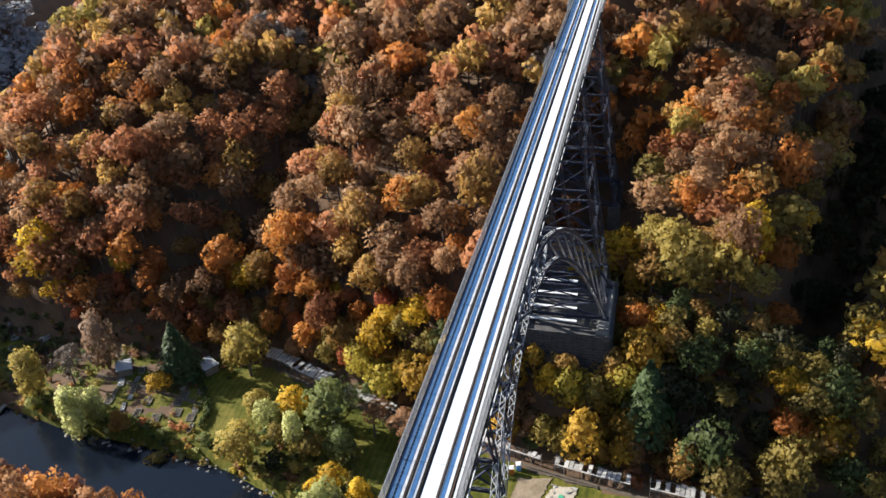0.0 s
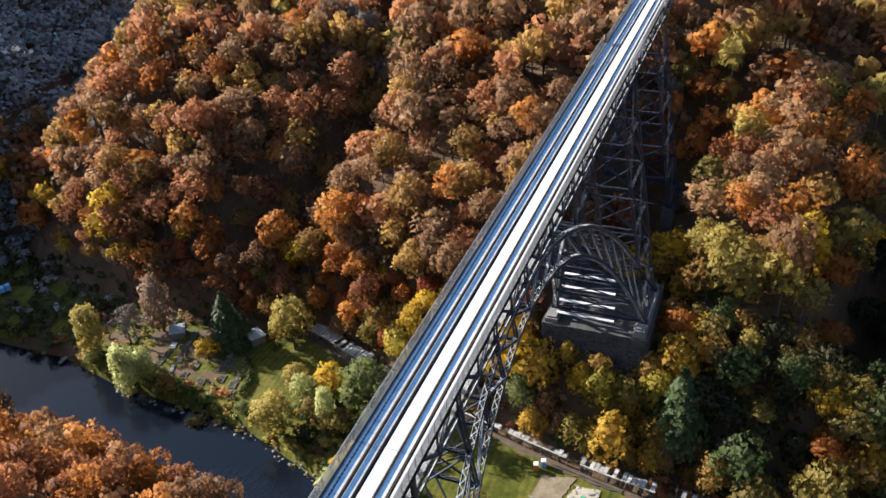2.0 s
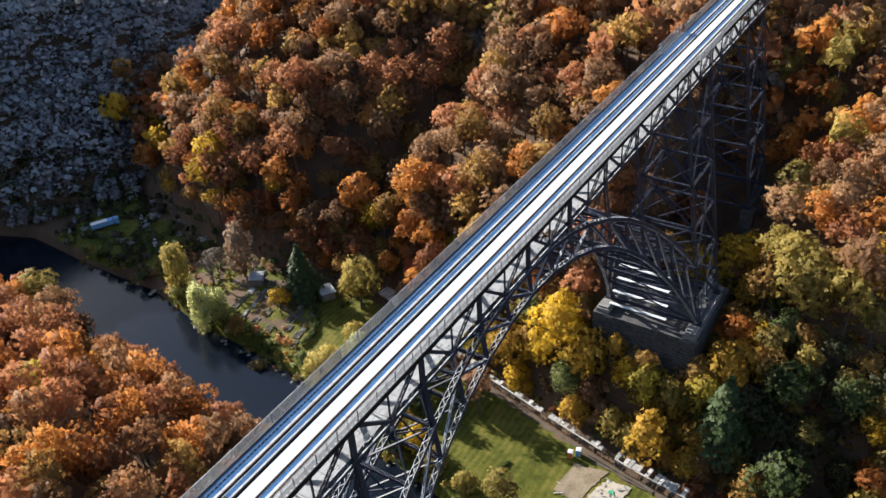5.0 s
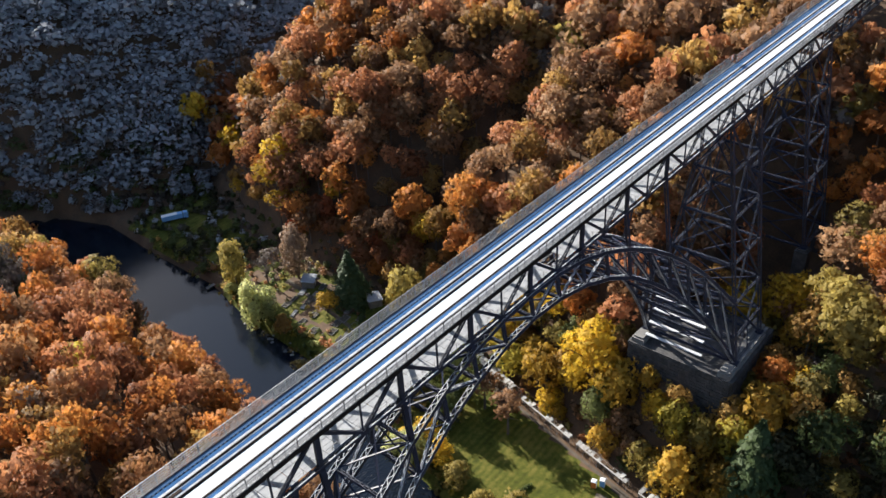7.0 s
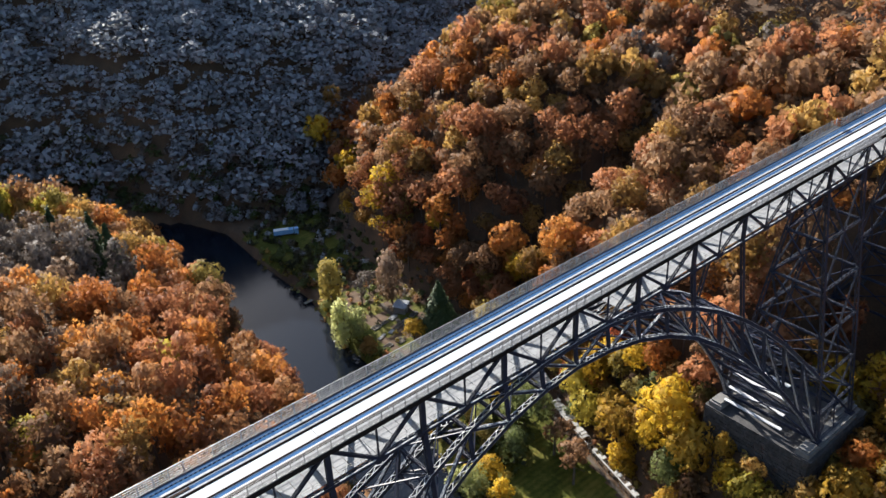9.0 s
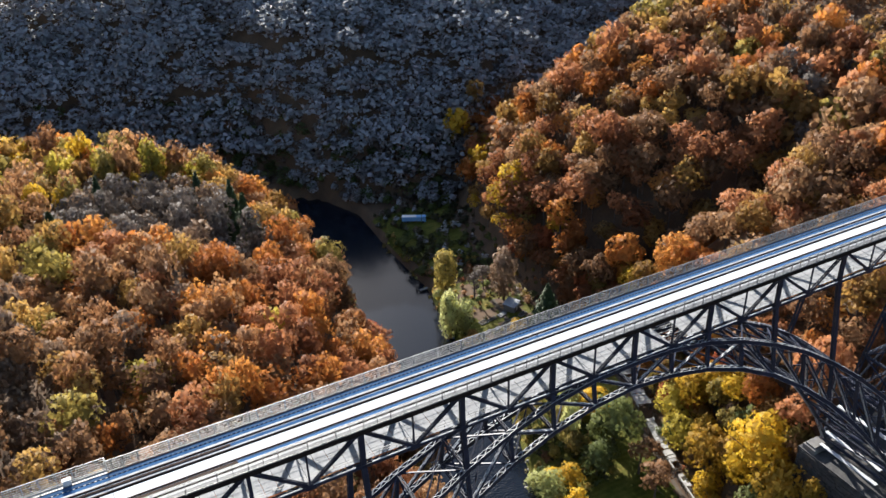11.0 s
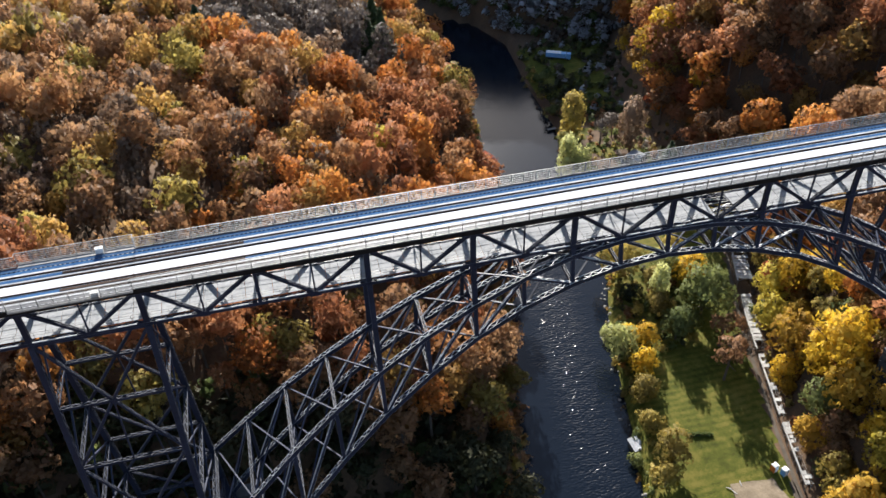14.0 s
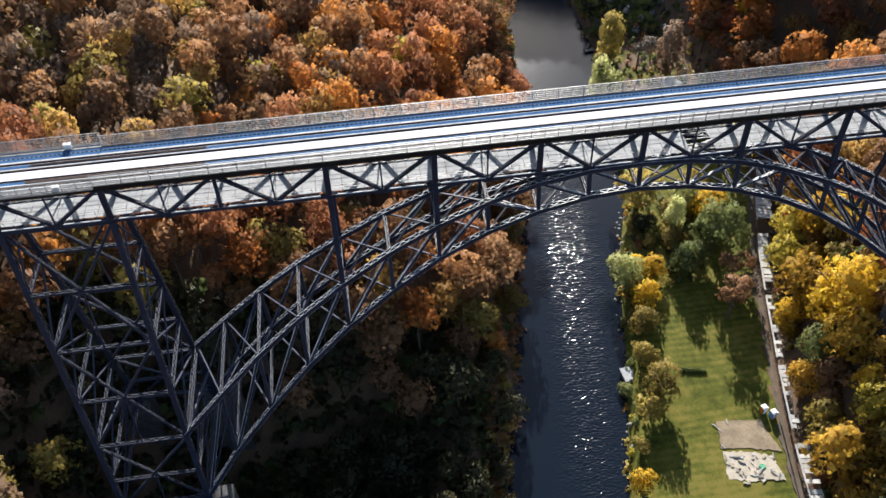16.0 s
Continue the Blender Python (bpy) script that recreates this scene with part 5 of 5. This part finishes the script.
for x, y, z in zip(X, Y, height(X, Y)):
    f = y - float(np.interp(x, (-90, -60, 20, 40, 70, 110), (356, 346, 300, 262, 242, 236)))
    if -9 < f < 18 and x > float(right_bank(y)) + 1.5 and z > 3.0 and not (48 < x < 68 and y < 228):
        spots.append((x, y, z, g.uniform(1.4, 2.4), ("haze_grey", "bare", "green", "haze_grey", "bare")[g.randint(5)]))
thicket("riverside_undergrowth", "mixed low undergrowth along bank and slope foot", spots, 3)

# ---- things in the valley ----
def z_at(x, y):
    return float(height(x, y))


def ribbon(name, label, line, wide, material, y0, y1, lift=0.06, category="path"):
    ys = np.arange(y0, y1, 1.5)
    s = Solid()
    rows = []
    for y in ys:
        c = line(y)
        rows.append([(c + o, y, z_at(c + o, y) + lift) for o in np.linspace(-wide / 2, wide / 2, 4)])
    for r in rows:
        s.v += r
    for i in range(len(rows) - 1):
        for j in range(3):
            a = i * 4 + j
            s.f.append((a, a + 1, a + 5, a + 4))
            s.m.append(0)
    ob = new(name, s.mesh(name, material))
    return tagged(ob, label, category, kind="structure")


ribbon("path", "pale gravel promenade path beside the scaffold", lambda y: float(path_line(y)) - 0.7, 1.0, GRAVEL, -120, 100)
ribbon("garden_path", "light gravel path between garden plots", lambda y: 50 + (y - 105) * 0.16, 1.6, GRAVEL, 108, 150, 0.05)


def thing(name, label, category, x, y, turn=0.0, z=None, group=""):
    t = empty(name, pose(x, y, z_at(x, y) if z is None else z, 0, 0, turn))
    return tagged(t, label, category, group)


def scaffold(y0, y1, sheets, seed, wide):
    """A stretch of tube scaffold along the path, roofed in part with pale sheets."""
    rng = random.Random(seed)
    xm, ym = float(path_line((y0 + y1) / 2)) + 1.2, (y0 + y1) / 2
    t = thing("scaffold", "tube scaffold roofed with pale worn sheets beside the path", "scaffold", xm, ym, 0, 0, "scaffold bays")
    bay = 2.5
    n = int((y1 - y0) / bay)
    tubes = Solid()
    for i in range(n + 1):
        y = y0 + i * bay
        x = float(path_line(y)) + 0.3
        g0 = z_at(x, y)
        top = g0 + 3.1
        for o in (0.0, wide):
            s = Solid().tube((x + o - xm, y - ym, z_at(x + o, y) - 0.3), (x + o - xm, y - ym, top + 0.15), 0.05, 0.05, 5)
            part("post", s, GALV, t)
        tubes.tube((x - 0.3 - xm, y - ym, top), (x + wide + 0.4 - xm, y - ym, top), 0.05, 0.05, 5)
        if i < n:
            y2 = y + bay
            x2 = float(path_line(y2)) + 0.3
            t2 = z_at(x2, y2) + 3.1
            for o in (0.0, wide):
                for dz in (0.0, -1.0):
                    tubes.tube((x + o - xm, y - ym, top + dz), (x2 + o - xm, y2 - ym, t2 + dz), 0.045, 0.045, 5)
            tubes.tube((x - xm, y - ym, g0 + 0.2), (x2 - xm, y2 - ym, t2 - 0.2), 0.04, 0.04, 4)
            edge = Solid()
            edge.beam((x - 0.15 - xm, y - ym, top + 0.08), (x2 - 0.15 - xm, y2 - ym, t2 + 0.08), 0.42, 0.05, AXIS_X)
            part("edge_board", edge, SHEET, t, "pale edge board")
            for half in (0, 1):
                if rng.random() < sheets:
                    s = Solid()
                    w = wide + rng.uniform(-0.6, 0.4)
                    o = w / 2 + rng.uniform(-0.2, 0.2)
                    low, high = Vector((x + o - xm, y - ym, top + 0.16)), Vector((x2 + o - xm, y2 - ym, t2 + 0.16))
                    a = low.lerp(high, 0.5 * half + 0.03) + Vector((0, 0, rng.uniform(-0.05, 0.14)))
                    b = low.lerp(high, 0.5 * half + 0.45) + Vector((0, 0, rng.uniform(-0.05, 0.14)))
                    s.beam(a, b, w, 0.04, AXIS_X)
                    for k in range(4):
                        s.beam(a + Vector((w * (k / 3 - 0.5), 0, 0.04)), b + Vector((w * (k / 3 - 0.5), 0, 0.04)), 0.07, 0.05, AXIS_X)
                    part("roof_sheet", s, SHEET, t, "pale corrugated roof sheet")
    part("ledger", tubes, GALV, t)


scaffold(70, 95, 0.9, 1, 4.2)
scaffold(44, 66, 0.9, 2, 2.3)
scaffold(22, 42, 0.6, 3, 1.3)
scaffold(2, 20, 0.6, 4, 1.4)
scaffold(-22, -2, 0.7, 5, 2.6)
scaffold(-52, -25, 0.8, 6, 3.4)


def slab(name, label, corners, thick, material, category="slab"):
    s = Solid()
    z = max(z_at(x, y) for x, y in corners)
    rng = random.Random(len(name))
    ragged = []
    for (xa, ya), (xb, yb) in zip(corners, corners[1:] + corners[:1]):
        for i in range(9):
            ragged.append((xa + (xb - xa) * i / 9 + rng.uniform(-0.3, 0.3), ya + (yb - ya) * i / 9 + rng.uniform(-0.3, 0.3)))
    corners = ragged
    n = len(corners)
    s.v = [(x, y, z - 0.5) for x, y in corners] + [(x, y, z + thick) for x, y in corners]
    s.f = [tuple(range(n - 1, -1, -1)), tuple(range(n, 2 * n))] + [(i, (i + 1) % n, n + (i + 1) % n, n + i) for i in range(n)]
    s.m = [0] * len(s.f)
    return tagged(new(name, s.mesh(name, material)), label, category)


slab("concrete_slab", "worn grey-brown concrete slab in the meadow", ((26.6, 1.2), (28.2, 8.2), (38.3, 7.4), (40.4, -1.5), (33, 0.2)), 0.035, CONCRETE)
slab("rubble_patch", "pale patch of crushed rubble on the meadow", ((25.4, -6.6), (27.0, 0.4), (33.5, -0.6), (37.5, -2.6), (38.4, -8.6), (31.5, -8.0)), 0.045, RUBBLE)
slab("gravel_yard", "brown gravel yard beside the scaffold", ((38.6, -14), (40.7, -1.0), (41.6, 5.5), (43.4, 6.0), (40.2, -14)), 0.03, GRAVEL)
drng = random.Random(8)
deb_meshes = []
for i in range(6):
    s = Solid()
    a, b, c = drng.uniform(0.5, 1.8), drng.uniform(0.15, 0.7), drng.uniform(0.06, 0.3)
    s.box(-a / 2, -b / 2, 0, a / 2, b / 2, c)
    s.box(-a / 3, -b / 2 - 0.1, c, a / 4, b / 3, c + 0.05)
    deb_meshes.append(s.mesh("debris_board", (RUBBLE, SHEET, PLANK)[i % 3]))
for i in range(46):
    x, y = drng.uniform(25.8, 38.0), drng.uniform(-8.3, -0.6)
    if y > -2.2 and x > 35:
        continue
    ob = new("debris_board", deb_meshes[i % 6])
    ob.matrix_basis = pose(x, y, z_at(x, y) + 0.16, drng.uniform(-6, 6), drng.uniform(-6, 6), drng.uniform(0, 360))
    tagged(ob, "broken pale board lying on the rubble", "debris", "demolition debris")
for x, y in ((27.2, 7.4), (28.0, 6.1), (27.3, 1.6), (30.5, 8.0)):
    ob = new("debris_board", deb_meshes[1])
    ob.matrix_basis = pose(x, y, z_at(x, y) + 0.17, 0, 0, drng.uniform(0, 360))
    tagged(ob, "broken pale board lying on the concrete slab", "debris", "demolition debris")
s = Solid()
for i in range(5):
    s.frame_box(Vector((drng.uniform(-0.6, 0.6), drng.uniform(-0.4, 0.4), 0.12)), Vector((0.5, drng.uniform(-0.2, 0.2), 0)), Vector((0.1, 0.4, drng.uniform(-0.1, 0.1))), Vector((0, 0, 0.1)))
tarp = tagged(new("crumpled_tarpaulin", s.mesh("crumpled_tarpaulin", GREEN_PAINT)), "crumpled green tarpaulin on the rubble", "tarpaulin")
tarp.matrix_basis = pose(34.2, -4.6, z_at(34, -4.6) + 0.14, 0, 0, 20)


def toilet_cabin(x, y, turn, body, words):
    t = thing("portable_toilet", words, "portable toilet", x, y, turn, None, "portable toilets")
    s = Solid().box(-0.6, -0.6, 0.05, 0.6, 0.6, 2.15)
    for e in (-1, 1):
        for f in (-1, 1):
            s.box(e * 0.6 - 0.05, f * 0.6 - 0.05, 0, e * 0.6 + 0.05, f * 0.6 + 0.05, 2.18)
    part("cabin", s, body, t)
    r = Solid().box(-0.7, -0.7, 2.15, 0.7, 0.7, 2.27)
    r.box(-0.5, -0.5, 2.27, 0.5, 0.5, 2.38)
    part("roof", r, WHITE_PAINT, t, "white plastic roof")
    part("door", Solid().box(-0.42, -0.66, 0.15, 0.42, -0.61, 2.0), WHITE_PAINT, t, "pale door")


toilet_cabin(39.9, 9.3, 15, ORANGE_PAINT, "orange portable toilet cabin with white roof")
toilet_cabin(41.6, 7.7, 15, BLUE_PAINT, "light blue portable toilet cabin with white roof")


def hut(x, y, turn, lx, ly, tall, words, roof_mat=ROOF, name="garden_hut", z=None):
    t = thing(name, words, "hut", x, y, turn, z)
    s = Solid()
    for yy in (-ly / 2, ly / 2):
        n = int(lx / 0.25)
        for i in range(n):
            s.box(-lx / 2 + i * lx / n + 0.01, yy - 0.04, -0.4, -lx / 2 + (i + 1) * lx / n - 0.01, yy + 0.04, tall)
    for xx in (-lx / 2, lx / 2):
        n = int(ly / 0.25)
        for i in range(n):
            s.box(xx - 0.04, -ly / 2 + i * ly / n + 0.01, -0.4, xx + 0.04, -ly / 2 + (i + 1) * ly / n - 0.01, tall + 0.25)
    part("wall", s, PLANK, t)
    r = Solid()
    for k in range(5):
        x0 = -lx / 2 - 0.35 + k * (lx + 0.7) / 5
        r.beam((x0 + (lx + 0.7) / 10, -ly / 2 - 0.4, tall + 0.12), (x0 + (lx + 0.7) / 10, ly / 2 + 0.4, tall + 0.55), (lx + 0.7) / 5 - 0.02, 0.07, AXIS_X)
    part("roof", r, roof_mat, t, "grey felt roof")
    part("door", Solid().box(-0.45, -ly / 2 - 0.07, 0, 0.45, -ly / 2 - 0.05, 1.95), WHITE_PAINT, t, "pale door")
    w = part("window", Solid().box(lx / 4 - 0.1, -ly / 2 - 0.07, 0.9, lx / 4 + 0.9, -ly / 2 - 0.05, 1.7), GLASS_DARK, t, "small dark window")
    part("window_frame", Solid().box(lx / 4 - 0.18, -ly / 2 - 0.06, 0.82, lx / 4 + 0.98, -ly / 2 - 0.045, 0.9), WHITE_PAINT, w)
    return t


hut(59.8, 139.5, 35, 5.0, 4.2, 2.5, "small wooden garden hut with grey felt roof")
hut(65.2, 112.5, 60, 5.5, 4.5, 2.6, "wooden garden hut with pale felt roof under trees")
hut(11.9, 26.2, 8, 2.4, 3.2, 1.5, "small grey-roofed shed on the river bank", ROOF, "river_shed", 0.5)


def plot(x, y, turn, lx, ly, material, words):
    t = thing("raised_bed", words, "garden bed", x, y, turn, None, "garden beds")
    s = Solid()
    for yy in (-ly / 2, ly / 2):
        s.box(-lx / 2, yy - 0.06, -0.2, lx / 2, yy + 0.06, 0.35)
    for xx in (-lx / 2, lx / 2):
        s.box(xx - 0.06, -ly / 2, -0.2, xx + 0.06, ly / 2, 0.35)
    part("bed_frame", s, PLANK, t)
    f = Solid()
    rng = random.Random(int(x * 7 + y))
    for i in range(18):
        a, b = rng.uniform(-lx / 2 + 0.2, lx / 2 - 0.2), rng.uniform(-ly / 2 + 0.2, ly / 2 - 0.2)
        f.frame_box(Vector((a, b, 0.26)), Vector((rng.uniform(0.1, 0.25), 0.05, 0)), Vector((0, rng.uniform(0.1, 0.25), 0.05)), Vector((0, 0, rng.uniform(0.04, 0.16))))
    f.box(-lx / 2 + 0.06, -ly / 2 + 0.06, -0.2, lx / 2 - 0.06, ly / 2 - 0.06, 0.24)
    part("bed_fill", f, material, t)


prng = random.Random(15)
for i in range(30):
    v, u = i // 5, i % 5
    x, y = 39.5 + u * 4.1 + v * 1.3 + prng.uniform(-0.5, 0.5), 106.5 + v * 6.0 + u * 0.9 + prng.uniform(-0.8, 0.8)
    if i in (5, 11, 17) or any((x - q[2]) ** 2 + (y - q[3]) ** 2 < 7 for q in GARDEN_TREES):
        continue
    kind = prng.choice(("earth", "stone", "earth", "frame", "grass"))
    fill = {"earth": EARTH, "stone": ROCK, "frame": SHEET, "grass": GRASS}[kind]
    words = {"earth": "framed garden bed of dark earth and withered plants", "stone": "framed garden bed covered with grey stones",
             "frame": "framed garden bed under pale sheets", "grass": "framed garden bed overgrown with grass"}[kind]
    plot(x, y, 14 + prng.uniform(-8, 8), prng.uniform(2.6, 3.9), prng.uniform(1.1, 2.6), fill, words)


def hedge(points, wide, tall, words):
    t = thing("hedge", words, "hedge", points[0][0], points[0][1])
    ox, oy, oz = t.matrix_basis.translation
    g_ = np.random.RandomState(int(points[0][0] * 3))
    cards = []
    for (xa, ya), (xb, yb) in zip(points, points[1:]):
        n = int(math.hypot(xb - xa, yb - ya) * 60)
        for i in range(n):
            k = g_.uniform()
            x, y = xa + (xb - xa) * k + g_.normal() * wide * 0.3, ya + (yb - ya) * k + g_.normal() * wide * 0.3
            c = np.array((x - ox, y - oy, z_at(x, y) - oz + tall * g_.uniform(0.05, 1.0)))
            a, b = g_.normal(size=3) * 0.22, g_.normal(size=3) * 0.22
            cards.append((c - a, c - b, c + a, c + b))
    co = np.array(cards).reshape(-1, 3)
    f = np.arange(len(co)).reshape(-1, 4)
    c = new("foliage", quad_mesh("foliage", co, f, np.zeros(len(f)), [LEAF["green"]]))
    c.parent = t
    stems = Solid()
    for (xa, ya), (xb, yb) in zip(points, points[1:]):
        for i in range(4):
            k = (i + 0.5) / 4
            x, y = xa + (xb - xa) * k, ya + (yb - ya) * k
            stems.tube((x - ox, y - oy, z_at(x, y) - oz - 0.2), (x - ox, y - oy, z_at(x, y) - oz + tall * 0.7), 0.05, 0.03, 4)
    part("stem", stems, BARK, t)


hedge(((40.5, 103), (47, 103.5), (56, 109.5), (61, 114)), 1.3, 1.6, "clipped dark green hedge round the garden plots")
hedge(((30.5, 22.8), (24.5, 24.2)), 0.7, 0.6, "low dark hedge across the meadow")


def jetty():
    t = thing("jetty", "weathered timber jetty over the river", "jetty", 40, 173, 0, 0)
    s = Solid()
    for i in range(16):
        s.box(-1.6 + i * 0.62, -0.7, 0.75, -1.6 + i * 0.62 + 0.56, 0.7, 0.83)
    part("jetty_deck", s, PLANK, t)
    for x in (-1.2, 1.8, 4.8, 7.6):
        for y in (-0.6, 0.6):
            part("pile", Solid().tube((x, y, -1.5), (x, y, 0.85), 0.09, 0.08, 6), PLANK, t)


jetty()


def truck(x, y, turn, words):
    t = thing("parked_truck", words, "truck", x, y, turn)
    c = Solid().box(3.6, -1.15, 0.6, 5.4, 1.15, 2.9)
    c.box(3.7, -1.0, 2.9, 5.1, 1.0, 3.05)
    part("cab", c, BLUE_PAINT, t, "light blue cab")
    part("windscreen", Solid().box(5.41, -1.0, 1.8, 5.44, 1.0, 2.7), GLASS_DARK, t)
    load = part("load_box", Solid().box(-5.2, -1.2, 1.0, 3.3, 1.2, 2.9), BLUE_PAINT, t)
    for i in range(8):
        part("rib", Solid().box(-5.1 + i * 1.1, -1.24, 1.0, -5.0 + i * 1.1, 1.24, 2.92), BLUE_PAINT, load)
    part("load_cover", Solid().box(-5.1, -1.1, 2.92, 1.2, 1.1, 3.06), WHITE_PAINT, t, "pale cover")
    part("chassis", Solid().box(-5.0, -0.6, 0.55, 5.0, 0.6, 0.98), TYRE, t)
    for wx in (-3.8, -2.6, 4.2):
        for wy in (-1.05, 1.05):
            part("wheel", Solid().tube((wx, wy - 0.15, 0.5), (wx, wy + 0.15, 0.5), 0.5, 0.5, 14), TYRE, t)


truck(59, 220, -28, "light blue box truck parked on the shaded bank")


def rocks():
    rng = random.Random(6)
    shapes = []
    for i in range(5):
        bm = bmesh.new()
        bmesh.ops.create_icosphere(bm, subdivisions=2, radius=0.5)
        for v in bm.verts:
            v.co *= 1 + 0.35 * noise.noise(v.co * 2.2 + Vector((i * 7, 0, 0)))
            v.co.z *= 0.6
        me = bpy.data.meshes.new("rock")
        bm.to_mesh(me)
        bm.free()
        me.materials.append(ROCK)
        shapes.append(me)
    for i in range(150):
        y = rng.uniform(-20, 70) if i % 3 == 0 else rng.uniform(66, 112) if i % 3 == 1 else rng.uniform(100, 150)
        x = float(right_bank(y)) + rng.uniform(-0.9, 2.2)
        r = 0.35 + 1.2 * rng.random() ** 2
        ob = new("bank_rock", shapes[i % 5])
        ob.matrix_basis = Matrix.LocRotScale((x, y, max(z_at(x, y), -0.2) + 0.1 * r), Euler((rng.uniform(-0.3, 0.3), 0, rng.uniform(0, 6.28))), (r, r * rng.uniform(0.7, 1.2), r))
        tagged(ob, "grey-brown boulder at the edge of the river", "rock", "river boulders")


rocks()


# ---- things on the bridge ----
def cover_box(x, y, words):
    t = thing("cable_box", words, "cable box", x, y, 0, 106.38 + DECK_RISE, "deck cable boxes")
    part("box_body", Solid().box(-0.48, -0.24, 0, 0.48, 0.24, 0.72), WHITE_PAINT, t)
    part("box_lid", Solid().box(-0.52, -0.28, 0.72, 0.52, 0.28, 0.78), WHITE_PAINT, t)
    part("box_handle", Solid().box(-0.15, -0.03, 0.78, 0.15, 0.03, 0.83), GALV, t)


cover_box(-88.2, 4.62, "white cable cabinet on the walkway bay by the railing")
cover_box(-88.2, -4.25, "white cable cabinet on the walkway by the railing")


def warning_board(x, y):
    b = thing("warning_board", "orange and white warning board on the walkway bay", "warning board", x, y, 0, 106.36 + DECK_RISE)
    part("board_panel", Solid().box(-0.9, -0.03, 1.0, 0.9, 0.03, 2.1), ORANGE_PAINT, b)
    part("board_stripe", Solid().box(-0.3, -0.05, 1.0, 0.3, -0.032, 2.1), WHITE_PAINT, b, "white stripe")
    for e in (-0.82, 0.82):
        part("board_leg", Solid().box(e - 0.04, -0.04, 0, e + 0.04, 0.04, 2.1).box(e - 0.06, -0.4, 0, e + 0.06, 0.1, 0.06), GALV, b)


warning_board(82.4, 4.78)
